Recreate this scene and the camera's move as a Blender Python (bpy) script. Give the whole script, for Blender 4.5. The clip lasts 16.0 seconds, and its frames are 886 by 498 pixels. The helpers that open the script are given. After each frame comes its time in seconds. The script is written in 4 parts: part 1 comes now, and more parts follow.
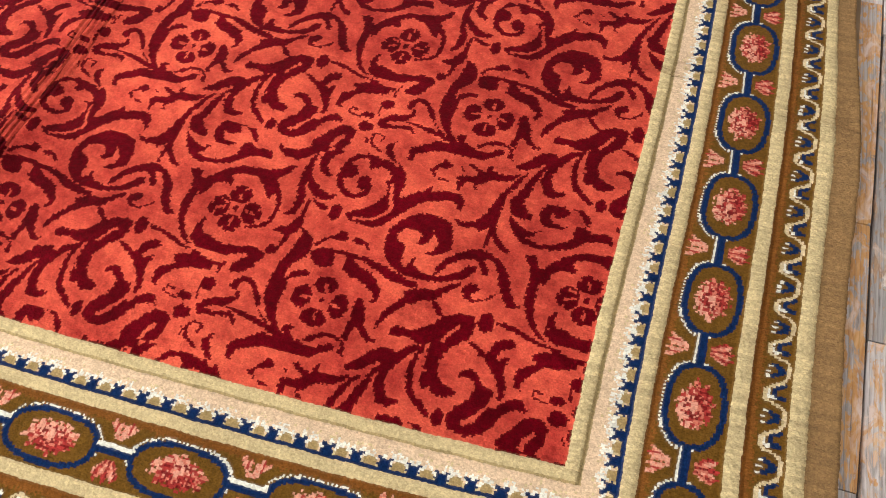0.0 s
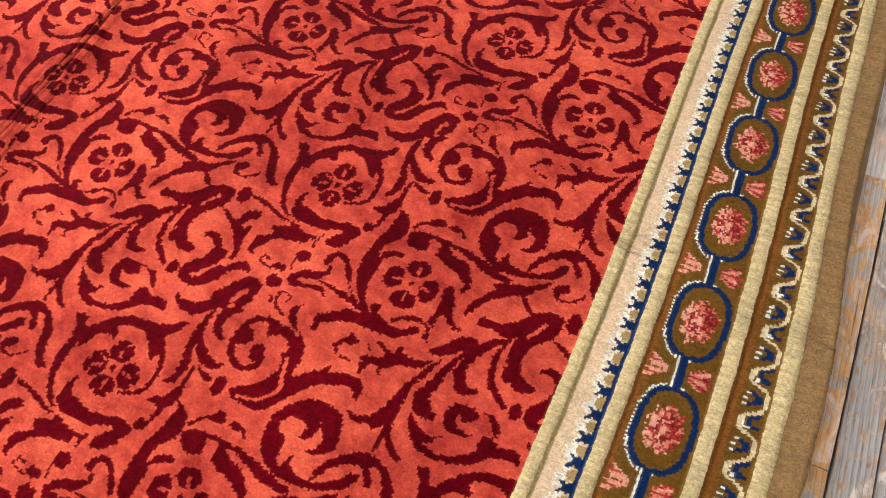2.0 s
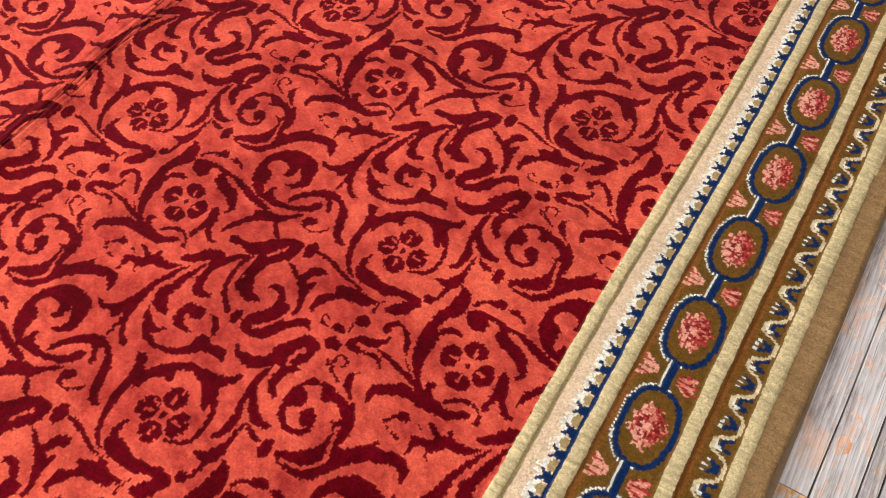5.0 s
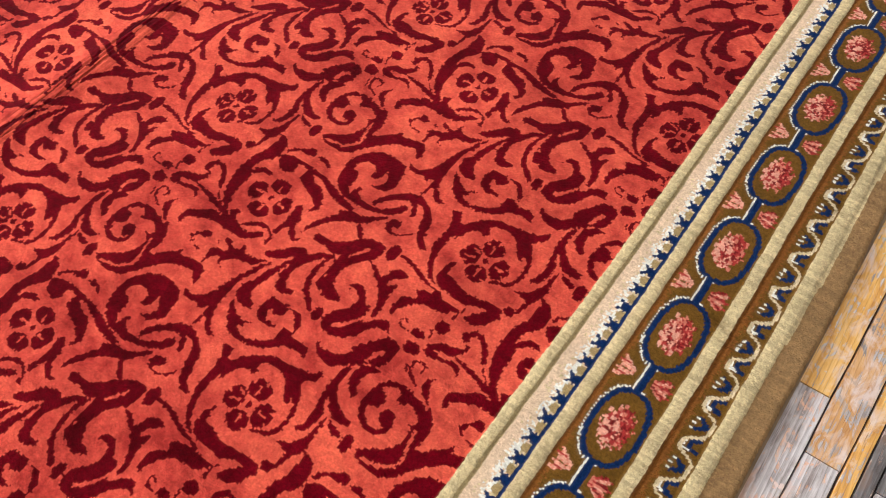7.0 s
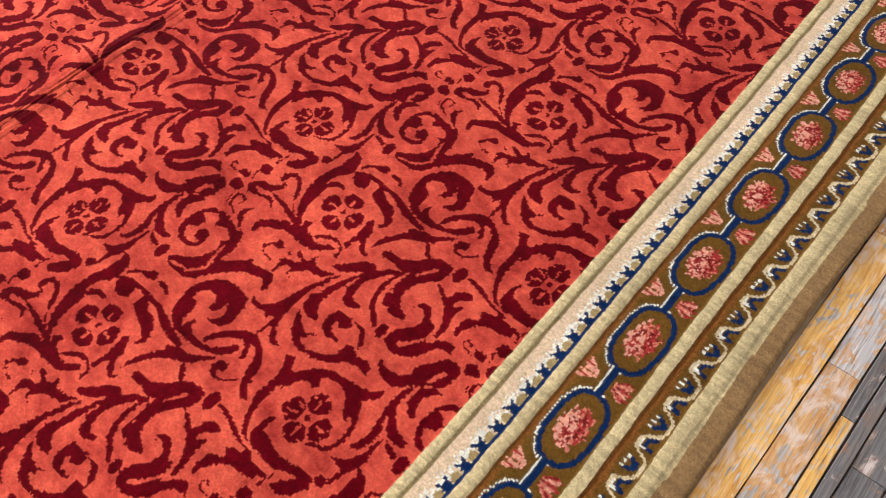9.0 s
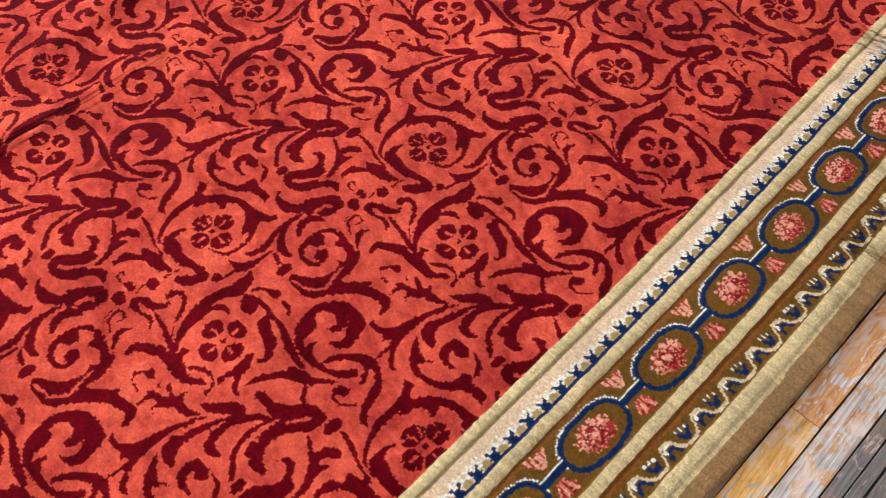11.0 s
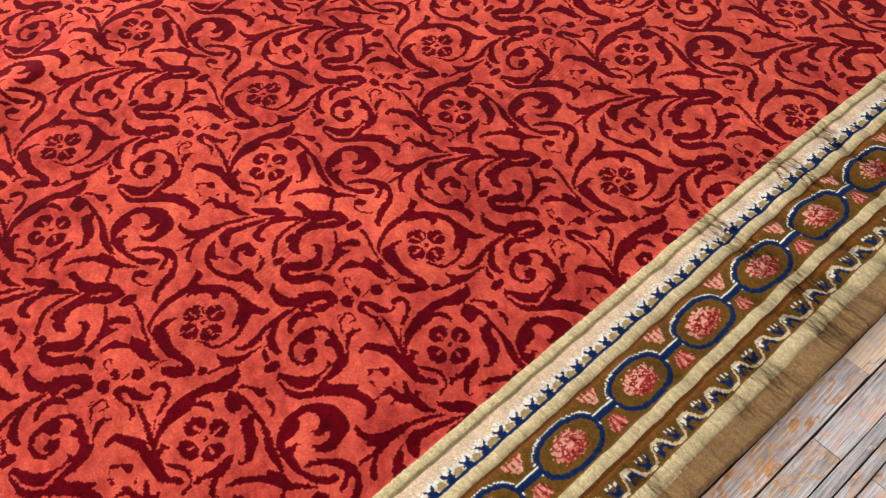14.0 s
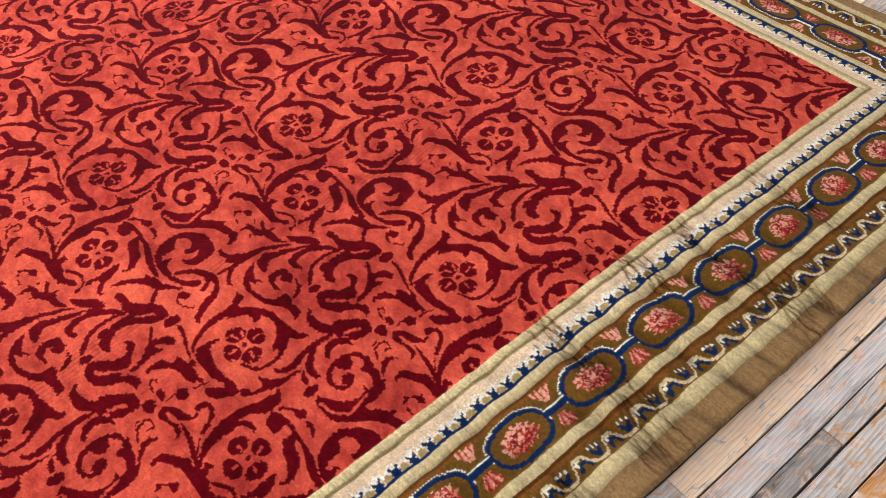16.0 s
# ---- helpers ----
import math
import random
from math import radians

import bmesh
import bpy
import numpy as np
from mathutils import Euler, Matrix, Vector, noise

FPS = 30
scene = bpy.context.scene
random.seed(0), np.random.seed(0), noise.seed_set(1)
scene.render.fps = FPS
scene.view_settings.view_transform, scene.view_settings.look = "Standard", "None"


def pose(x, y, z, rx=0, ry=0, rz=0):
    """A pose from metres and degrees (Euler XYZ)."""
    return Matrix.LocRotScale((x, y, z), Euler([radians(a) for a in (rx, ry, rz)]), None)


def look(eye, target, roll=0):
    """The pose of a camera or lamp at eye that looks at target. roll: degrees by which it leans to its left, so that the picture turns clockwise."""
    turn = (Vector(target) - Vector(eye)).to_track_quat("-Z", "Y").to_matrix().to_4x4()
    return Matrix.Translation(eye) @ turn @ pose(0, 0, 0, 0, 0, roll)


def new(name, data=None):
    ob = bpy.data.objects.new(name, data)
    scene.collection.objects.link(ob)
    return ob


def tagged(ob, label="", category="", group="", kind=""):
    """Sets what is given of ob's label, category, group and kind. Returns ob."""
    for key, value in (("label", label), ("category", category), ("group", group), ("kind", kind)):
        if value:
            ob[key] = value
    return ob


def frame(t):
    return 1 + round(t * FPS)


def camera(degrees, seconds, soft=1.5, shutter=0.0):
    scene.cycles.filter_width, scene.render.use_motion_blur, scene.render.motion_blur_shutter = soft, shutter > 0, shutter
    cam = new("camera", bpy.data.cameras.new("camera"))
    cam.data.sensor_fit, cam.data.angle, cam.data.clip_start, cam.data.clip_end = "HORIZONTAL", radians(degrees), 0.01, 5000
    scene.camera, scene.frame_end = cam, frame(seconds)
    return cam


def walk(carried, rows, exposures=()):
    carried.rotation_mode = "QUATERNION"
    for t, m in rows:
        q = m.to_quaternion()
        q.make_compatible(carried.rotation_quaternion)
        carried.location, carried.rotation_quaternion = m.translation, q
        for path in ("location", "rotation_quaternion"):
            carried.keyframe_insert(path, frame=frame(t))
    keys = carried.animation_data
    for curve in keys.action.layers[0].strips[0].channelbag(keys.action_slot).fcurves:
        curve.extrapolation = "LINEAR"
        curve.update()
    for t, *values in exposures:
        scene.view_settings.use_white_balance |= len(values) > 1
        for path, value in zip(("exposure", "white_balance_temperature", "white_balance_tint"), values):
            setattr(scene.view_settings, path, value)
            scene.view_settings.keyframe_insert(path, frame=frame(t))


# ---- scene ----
cam = camera(53.99, 16.0, soft=0.75)
PATH = [
    (0, (-0.2186, -0.4363, 1.3507), (-0.5624, 0.6151, -0.3155), -1.70),
    (0.5, (-0.1881, -0.3276, 1.3491), (-0.5664, 0.7032, -0.3225), -2.06),
    (1, (-0.1497, -0.1874, 1.3571), (-0.5612, 0.8278, -0.3162), -2.41),
    (1.5, (-0.1091, -0.0658, 1.3634), (-0.5524, 0.9443, -0.3049), -2.36),
    (2, (-0.0902, 0.0263, 1.3666), (-0.5610, 1.0283, -0.2991), -2.09),
    (2.5, (-0.0917, 0.1267, 1.3697), (-0.5947, 1.1228, -0.2901), -1.86),
    (3, (-0.0889, 0.2444, 1.3866), (-0.6237, 1.2347, -0.2667), -1.81),
    (3.5, (-0.0724, 0.3446, 1.3956), (-0.6364, 1.3248, -0.2540), -1.90),
    (4, (-0.0354, 0.4380, 1.3960), (-0.6226, 1.4126, -0.2489), -1.95),
    (4.2, (-0.0197, 0.4805, 1.3980), (-0.6152, 1.4540, -0.2445), -1.95),
    (6.3, (0.1054, 0.9498, 1.4318), (-0.5559, 1.8266, -0.2396), -3.31),
    (6.5, (0.1126, 0.9983, 1.4364), (-0.5575, 1.8755, -0.2314), -3.25),
    (7, (0.1329, 1.1172, 1.4382), (-0.5581, 1.9965, -0.2199), -3.13),
    (7.5, (0.1617, 1.2286, 1.4440), (-0.5470, 2.1036, -0.2088), -2.92),
    (8, (0.1904, 1.3506, 1.4463), (-0.5397, 2.2215, -0.1994), -2.76),
    (8.5, (0.2344, 1.4676, 1.4585), (-0.5171, 2.3354, -0.1792), -2.53),
    (9, (0.2613, 1.5749, 1.4598), (-0.5121, 2.4371, -0.1706), -2.34),
    (9.2, (0.2601, 1.6111, 1.4607), (-0.5217, 2.4693, -0.1679), -2.29),
    (11.3, (0.2670, 2.0790, 1.5445), (-0.5599, 2.8686, -0.0965), -1.48),
    (11.5, (0.2837, 2.1238, 1.5540), (-0.5512, 2.9122, -0.0835), -1.37),
    (12, (0.3346, 2.2418, 1.5605), (-0.5238, 3.0357, -0.0621), -1.04),
    (12.5, (0.3821, 2.3460, 1.5626), (-0.4989, 3.1454, -0.0451), -0.78),
    (13, (0.4032, 2.4289, 1.5627), (-0.5004, 3.2369, -0.0281), -0.58),
    (13.5, (0.3997, 2.5286, 1.5549), (-0.5204, 3.3433, -0.0230), -0.53),
    (14, (0.4042, 2.6280, 1.5602), (-0.5303, 3.4575, -0.0014), -0.38),
    (14.5, (0.4188, 2.7329, 1.5602), (-0.5232, 3.5744, 0.0095), -0.17),
    (15, (0.4437, 2.8386, 1.5644), (-0.5071, 3.6875, 0.0231), 0.00),
    (15.5, (0.4831, 2.9522, 1.5759), (-0.4802, 3.8059, 0.0452), 0.19),
    (16, (0.5336, 3.0478, 1.5829), (-0.4465, 3.9093, 0.0673), 0.57),
]
walk(cam, [(t, look(eye, target, roll)) for t, eye, target, roll in PATH], [(0.0, -0.38, 6550, 10), (2.5, -0.26, 6550, 10), (4.0, -0.23, 6450, 10), (7.0, -0.21, 6200, 11), (12.0, -0.18, 6200, 11), (16.0, -0.13, 6250, 10)])

# ---- world and light ----
world = bpy.data.worlds.new("world")
scene.world = world
world.use_nodes = True
wn = world.node_tree.nodes
sky = wn.new("ShaderNodeTexSky")
sky.sky_type, sky.sun_disc = "NISHITA", False
sky.sun_elevation, sky.sun_rotation = radians(40), radians(250)
wn["Background"].inputs["Strength"].default_value = 0.1
world.node_tree.links.new(sky.outputs["Color"], wn["Background"].inputs["Color"])


def window_light(name, m, width, height, watts, colour):
    lamp = bpy.data.lights.new(name, "AREA")
    lamp.shape, lamp.size, lamp.size_y, lamp.energy, lamp.color = "RECTANGLE", width, height, watts, colour
    ob = new(name, lamp)
    ob.matrix_world = m
    return ob


WEST, EAST, SOUTH, NORTH, CEILING = -6.5, 4.5, -4.0, 10.0, 3.6
FLOOR = -0.014
WINDOW_LOW, WINDOW_HIGH, WINDOW_WIDTH = 0.9, 3.2, 2.4
WEST_WINDOWS = (-1.2, 2.2, 5.6)
SOUTH_WINDOWS = (-4.6, -1.2, 2.2)
ADDED_NORTH_WINDOWS = (-2.4, 1.6)
for wy, watts, tint in zip(WEST_WINDOWS, (370, 520, 120), ((1.0, 0.97, 0.95), (1.0, 0.97, 0.96), (0.93, 0.96, 1.10))):
    window_light("window_light", look((WEST + 0.02, wy, (WINDOW_LOW + WINDOW_HIGH) / 2), (0, wy, 0.6)), WINDOW_WIDTH, 2.2, watts, tint)
for wx in SOUTH_WINDOWS:
    window_light("window_light", look((wx, SOUTH + 0.02, (WINDOW_LOW + WINDOW_HIGH) / 2), (wx, 0, 0.8)), WINDOW_WIDTH, 2.2, 62, (1.0, 0.975, 0.96))
# unseen windows added in the north to cool the far field and shade ripples
for wx in ADDED_NORTH_WINDOWS:
    window_light("window_light", look((wx, NORTH - 0.02, (WINDOW_LOW + WINDOW_HIGH) / 2), (wx, 4, 0.4)), WINDOW_WIDTH, 2.2, 22, (0.86, 0.93, 1.16))


# ---- materials ----
def material(name):
    mat = bpy.data.materials.new(name)
    mat.use_nodes = True
    tree = mat.node_tree
    return mat, tree.nodes, tree.links, tree.nodes["Principled BSDF"]


def mix(nodes, links, blend, factor, a, b):
    node = nodes.new("ShaderNodeMix")
    node.data_type, node.blend_type = "RGBA", blend
    for socket, value in ((node.inputs[0], factor), (node.inputs[6], a), (node.inputs[7], b)):
        if isinstance(value, (int, float)):
            socket.default_value = value
        elif isinstance(value, tuple):
            socket.default_value = (*value, 1)
        else:
            links.new(value, socket)
    return node.outputs[2]


def noise_of(nodes, links, vector, scale, detail=3.0, rough=0.55, distortion=0.0):
    node = nodes.new("ShaderNodeTexNoise")
    node.inputs["Scale"].default_value, node.inputs["Detail"].default_value = scale, detail
    node.inputs["Roughness"].default_value, node.inputs["Distortion"].default_value = rough, distortion
    if vector is not None:
        links.new(vector, node.inputs["Vector"])
    return node.outputs["Fac"]


def ramp(nodes, links, fac, *stops):
    node = nodes.new("ShaderNodeValToRGB")
    while len(node.color_ramp.elements) < len(stops):
        node.color_ramp.elements.new(0.5)
    for element, (at, colour) in zip(node.color_ramp.elements, stops):
        element.position, element.color = at, (*colour, 1)
    links.new(fac, node.inputs["Fac"])
    return node.outputs["Color"]


def mapped(nodes, links, vector, scale=(1, 1, 1), turn=0.0):
    node = nodes.new("ShaderNodeMapping")
    node.inputs["Scale"].default_value = scale
    node.inputs["Rotation"].default_value = (0, 0, turn)
    links.new(vector, node.inputs["Vector"])
    return node.outputs["Vector"]


def bumped(nodes, links, shader, height, strength, distance):
    node = nodes.new("ShaderNodeBump")
    node.inputs["Strength"].default_value, node.inputs["Distance"].default_value = strength, distance
    links.new(height, node.inputs["Height"])
    links.new(node.outputs["Normal"], shader.inputs["Normal"])
    return node


GREY = lambda v: (v, v, v)


def wool_pile():
    """Knotted wool: each knot has its own dyed yarn, worn patches and short fibres."""
    mat, nodes, links, shader = material("wool_pile")
    yarn = nodes.new("ShaderNodeAttribute")
    yarn.attribute_name = "yarn"
    place = nodes.new("ShaderNodeNewGeometry").outputs["Position"]
    worn = ramp(nodes, links, noise_of(nodes, links, place, 7.0, 5, 0.62), (0.3, GREY(0.88)), (0.5, GREY(1.0)), (0.72, GREY(1.07)))
    brushed = ramp(nodes, links, noise_of(nodes, links, mapped(nodes, links, place, (30, 110, 30), 0.5), 1.0, 4, 0.7), (0.25, GREY(0.86)), (0.75, GREY(1.12)))
    fibre = ramp(nodes, links, noise_of(nodes, links, place, 380.0, 2), (0.28, GREY(0.82)), (0.72, GREY(1.15)))
    # the ends of the yarn lean over into the knots beside them
    spread = nodes.new("ShaderNodeAttribute")
    spread.attribute_name = "yarn_ends"
    tips = ramp(nodes, links, noise_of(nodes, links, place, 520.0, 2), (0.38, GREY(0.0)), (0.66, GREY(0.42)))
    dyed = mix(nodes, links, "MIX", tips, yarn.outputs["Color"], spread.outputs["Color"])
    colour = mix(nodes, links, "MULTIPLY", 1.0, dyed, worn)
    colour = mix(nodes, links, "MULTIPLY", 1.0, colour, brushed)
    colour = mix(nodes, links, "MULTIPLY", 1.0, colour, fibre)
    links.new(colour, shader.inputs["Base Color"])
    shader.inputs["Roughness"].default_value = 1.0
    shader.inputs["Specular IOR Level"].default_value = 0.01
    shader.inputs["Sheen Weight"].default_value = 0.02
    shader.inputs["Sheen Roughness"].default_value = 0.5
    rows = noise_of(nodes, links, mapped(nodes, links, place, (230, 330, 200)), 1.0, 2)
    clumps = noise_of(nodes, links, place, 70.0, 3)
    both = mix(nodes, links, "ADD", 0.6, rows, clumps)
    bumped(nodes, links, shader, both, 0.75, 0.0024)
    return mat


def plaster():
    mat, nodes, links, shader = material("plaster")
    place = nodes.new("ShaderNodeNewGeometry").outputs["Position"]
    links.new(ramp(nodes, links, noise_of(nodes, links, place, 1.5, 5), (0.3, GREY(0.72)), (0.7, GREY(0.8))), shader.inputs["Base Color"])
    shader.inputs["Roughness"].default_value = 0.9
    bumped(nodes, links, shader, noise_of(nodes, links, place, 60.0), 0.1, 0.002)
    return mat


def old_board(name, share, low, mid, high, bare_tone=1.0, fade=None, wash=0.75):
    """Weathered boards: bare grey wood with open grain, and what is left of the varnish (share: how much)."""
    mat, nodes, links, shader = material(name)
    info = nodes.new("ShaderNodeObjectInfo")
    place = nodes.new("ShaderNodeNewGeometry").outputs["Position"]
    shift = nodes.new("ShaderNodeVectorMath")
    shift.operation = "MULTIPLY_ADD"
    spread = nodes.new("ShaderNodeCombineXYZ")
    for n in range(3):
        links.new(info.outputs["Random"], spread.inputs[n])
    links.new(spread.outputs[0], shift.inputs[0])
    shift.inputs[1].default_value = (31, 57, 13)
    links.new(place, shift.inputs[2])
    at = shift.outputs[0]
    grain_line = noise_of(nodes, links, mapped(nodes, links, at, (210, 11, 210)), 1.0, 5, 0.62, 0.5)
    wave = nodes.new("ShaderNodeTexWave")
    wave.wave_type, wave.rings_direction, wave.wave_profile = "RINGS", "Z", "SAW"
    links.new(mapped(nodes, links, at, (26, 2.6, 26)), wave.inputs["Vector"])
    wave.inputs["Scale"].default_value, wave.inputs["Distortion"].default_value = 1.3, 5.0
    wave.inputs["Detail"].default_value, wave.inputs["Detail Scale"].default_value = 3.0, 0.9
    t = 1.25 * bare_tone
    bare = ramp(nodes, links, grain_line, (0.26, (0.22 * t, 0.195 * t, 0.18 * t)), (0.42, (0.42 * t, 0.395 * t, 0.37 * t)), (0.74, (0.60 * t, 0.575 * t, 0.55 * t)))
    figure = ramp(nodes, links, wave.outputs["Fac"], (0.0, GREY(0.78)), (0.8, GREY(1.1)), (1.0, GREY(0.6)))
    bare = mix(nodes, links, "MULTIPLY", 0.9, bare, figure)
    dirt = ramp(nodes, links, noise_of(nodes, links, mapped(nodes, links, at, (20, 5, 20)), 1.0, 6, 0.7), (0.30, (0.36, 0.28, 0.24)), (0.50, (1, 1, 1)))
    bare = mix(nodes, links, "MULTIPLY", 0.9, bare, dirt)
    rusty = ramp(nodes, links, noise_of(nodes, links, mapped(nodes, links, at, (24, 9, 24)), 1.0, 5, 0.6, 0.5), (0.55, GREY(0)), (0.70, GREY(0.55)))
    bare = mix(nodes, links, "MIX", rusty, bare, mid)
    varnish = ramp(nodes, links, noise_of(nodes, links, mapped(nodes, links, at, (42, 7.0, 42)), 1.0, 6, 0.68, 1.2), (0.32, low), (0.5, mid), (0.66, high))
    rings = ramp(nodes, links, wave.outputs["Fac"], (0.0, GREY(0.95)), (0.72, GREY(1.08)), (0.9, (0.62, 0.52, 0.46)), (1.0, GREY(0.85)))
    varnish = mix(nodes, links, "MULTIPLY", 0.55, varnish, rings)
    washed = ramp(nodes, links, noise_of(nodes, links, mapped(nodes, links, at, (30, 15, 30)), 1.0, 5, 0.62, 0.6), (0.50, GREY(0)), (0.66, GREY(wash)))
    varnish = mix(nodes, links, "MIX", washed, varnish, (0.64, 0.57, 0.52))
    patch = noise_of(nodes, links, mapped(nodes, links, at, (30, 15, 30)), 1.0, 6, 0.62, 1.4)
    blend = nodes.new("ShaderNodeMath")
    blend.operation = "MULTIPLY_ADD"
    links.new(wave.outputs["Fac"], blend.inputs[0])
    blend.inputs[1].default_value = -0.10
    links.new(patch, blend.inputs[2])
    cover = blend.outputs[0]
    if fade:
        apart = nodes.new("ShaderNodeSeparateXYZ")
        links.new(place, apart.inputs[0])
        span = nodes.new("ShaderNodeMapRange")
        span.inputs[1].default_value, span.inputs[2].default_value = fade
        span.inputs[3].default_value, span.inputs[4].default_value = 0.0, 0.12
        links.new(apart.outputs[1], span.inputs[0])
        less = nodes.new("ShaderNodeMath")
        less.operation = "SUBTRACT"
        links.new(cover, less.inputs[0])
        links.new(span.outputs[0], less.inputs[1])
        cover = less.outputs[0]
    left = ramp(nodes, links, cover, (0.60 - 0.36 * share, GREY(0)), (0.67 - 0.36 * share, GREY(1)))
    scratch = ramp(nodes, links, grain_line, (0.30, GREY(0)), (0.40, GREY(1)))
    left = mix(nodes, links, "MULTIPLY", 0.4, left, scratch)
    wood = mix(nodes, links, "MIX", left, bare, varnish)
    split = ramp(nodes, links, noise_of(nodes, links, mapped(nodes, links, at, (150, 4.5, 150)), 1.0, 4, 0.6, 0.3), (0.30, (0.16, 0.13, 0.12)), (0.36, GREY(1)))
    wood = mix(nodes, links, "MULTIPLY", 0.7, wood, split)
    links.new(wood, shader.inputs["Base Color"])
    links.new(ramp(nodes, links, left, (0.0, GREY(0.85)), (1.0, GREY(0.6))), shader.inputs["Roughness"])
    shader.inputs["Specular IOR Level"].default_value = 0.25
    bumped(nodes, links, shader, grain_line, 0.5, 0.001)
    return mat


def plain(name, colour, rough=0.8):
    mat, nodes, links, shader = material(name)
    place = nodes.new("ShaderNodeNewGeometry").outputs["Position"]
    tone = ramp(nodes, links, noise_of(nodes, links, place, 25.0, 4), (0.3, GREY(0.8)), (0.7, GREY(1.15)))
    links.new(mix(nodes, links, "MULTIPLY", 1.0, colour, tone), shader.inputs["Base Color"])
    shader.inputs["Roughness"].default_value = rough
    return mat


WOOL, PLASTER = wool_pile(), plaster()
BOARDS = {
    "grey": old_board("grey_board", 0.14, (0.26, 0.12, 0.05), (0.42, 0.22, 0.09), (0.50, 0.30, 0.14), 0.70),
    "ash": old_board("ash_grey_board_with_orange_spots", 0.22, (0.45, 0.18, 0.08), (0.66, 0.34, 0.17), (0.74, 0.50, 0.32), 0.92),
    "mixed": old_board("half_stripped_board", 0.42, (0.36, 0.19, 0.08), (0.50, 0.28, 0.12), (0.60, 0.41, 0.24), 0.84),
    "worn": old_board("orange_board_worn_grey_at_one_end", 0.75, (0.40, 0.16, 0.05), (0.60, 0.29, 0.10), (0.72, 0.42, 0.18), 1.1, (3.30, 3.65)),
    "orange": old_board("orange_varnished_board", 0.75, (0.36, 0.15, 0.04), (0.52, 0.25, 0.08), (0.60, 0.35, 0.15), 0.7),
    "golden": old_board("golden_brown_board", 0.66, (0.36, 0.17, 0.055), (0.52, 0.28, 0.10), (0.60, 0.38, 0.18), 0.7),
    "yellow": old_board("yellow_varnished_board", 0.78, (0.46, 0.21, 0.045), (0.66, 0.37, 0.09), (0.74, 0.48, 0.18), 0.8),
    "pale": old_board("pale_board", 0.80, (0.74, 0.50, 0.31), (0.88, 0.67, 0.46), (0.91, 0.74, 0.55), 1.0, None, 0.35),
    "dusty": old_board("dusty_brown_board", 0.42, (0.20, 0.12, 0.07), (0.31, 0.20, 0.12), (0.42, 0.30, 0.20), 0.5),
    "dark": old_board("dirty_brown_board", 0.30, (0.14, 0.075, 0.045), (0.24, 0.14, 0.085), (0.36, 0.24, 0.16), 0.27),
}
DIRT = plain("dirt_between_boards", (0.10, 0.08, 0.07), 0.95)


# ---- room ----
def mesh_of(name, bm, mat):
    data = bpy.data.meshes.new(name)
    bm.to_mesh(data)
    bm.free()
    data.materials.append(mat)
    return new(name, data)


def box(bm, x0, x1, y0, y1, z0, z1):
    made = bmesh.ops.create_cube(bm, size=1.0)["verts"]
    bmesh.ops.transform(bm, verts=made, matrix=Matrix.LocRotScale(((x0 + x1) / 2, (y0 + y1) / 2, (z0 + z1) / 2), None, (x1 - x0, y1 - y0, z1 - z0)))
    return made


def part(name, bm, mat, parent, label=""):
    ob = mesh_of(name, bm, mat)
    ob.parent = parent
    return tagged(ob, label)


def wall(name, along, where, lo, hi, openings):
    """A plastered wall 0.3 m thick with window openings through it; along is the axis that it runs on."""
    bm = bmesh.new()
    spans, at = [], lo
    for c in sorted(openings):
        spans += [(at, c - WINDOW_WIDTH / 2, FLOOR - 0.1, CEILING), (c - WINDOW_WIDTH / 2, c + WINDOW_WIDTH / 2, FLOOR - 0.1, WINDOW_LOW), (c - WINDOW_WIDTH / 2, c + WINDOW_WIDTH / 2, WINDOW_HIGH, CEILING)]
        at = c + WINDOW_WIDTH / 2
    spans.append((at, hi, FLOOR - 0.1, CEILING))
    out = 0.3 if where > 0 else -0.3
    for a, b, z0, z1 in spans:
        if along == "y":
            box(bm, min(where, where + out), max(where, where + out), a, b, z0, z1)
        else:
            box(bm, a, b, min(where, where + out), max(where, where + out), z0, z1)
    return tagged(mesh_of(name, bm, PLASTER), "plain off-white plastered wall of the showroom", "wall", kind="structure")


wall("wall_west", "y", WEST, SOUTH, NORTH, WEST_WINDOWS)
wall("wall_east", "y", EAST, SOUTH, NORTH, ())
wall("wall_south", "x", SOUTH, WEST - 0.3, EAST + 0.3, SOUTH_WINDOWS)
wall("wall_north", "x", NORTH, WEST - 0.3, EAST + 0.3, ADDED_NORTH_WINDOWS)
bm = bmesh.new()
box(bm, WEST - 0.3, EAST + 0.3, SOUTH - 0.3, NORTH + 0.3, CEILING, CEILING + 0.2)
tagged(mesh_of("ceiling", bm, PLASTER), "plain off-white plastered ceiling", "ceiling", kind="structure")


# ---- carpet: the woven chart ----
KNOT = 0.22 / 60
FIELD_WEST, FIELD_EAST, FIELD_SOUTH, FIELD_NORTH = -2.74, -0.181, 0.064, 5.262
BORDER = 0.411
# rows of knots are packed closer along the carpet than across it, so the end borders are narrower
PACKED_SOUTH, PACKED_NORTH = 1.115, 1.036
REPEAT = np.array([[0.6932, 0.1713], [-0.023, 0.5016]])
FLOWER = np.array([-0.9014, 0.4008])
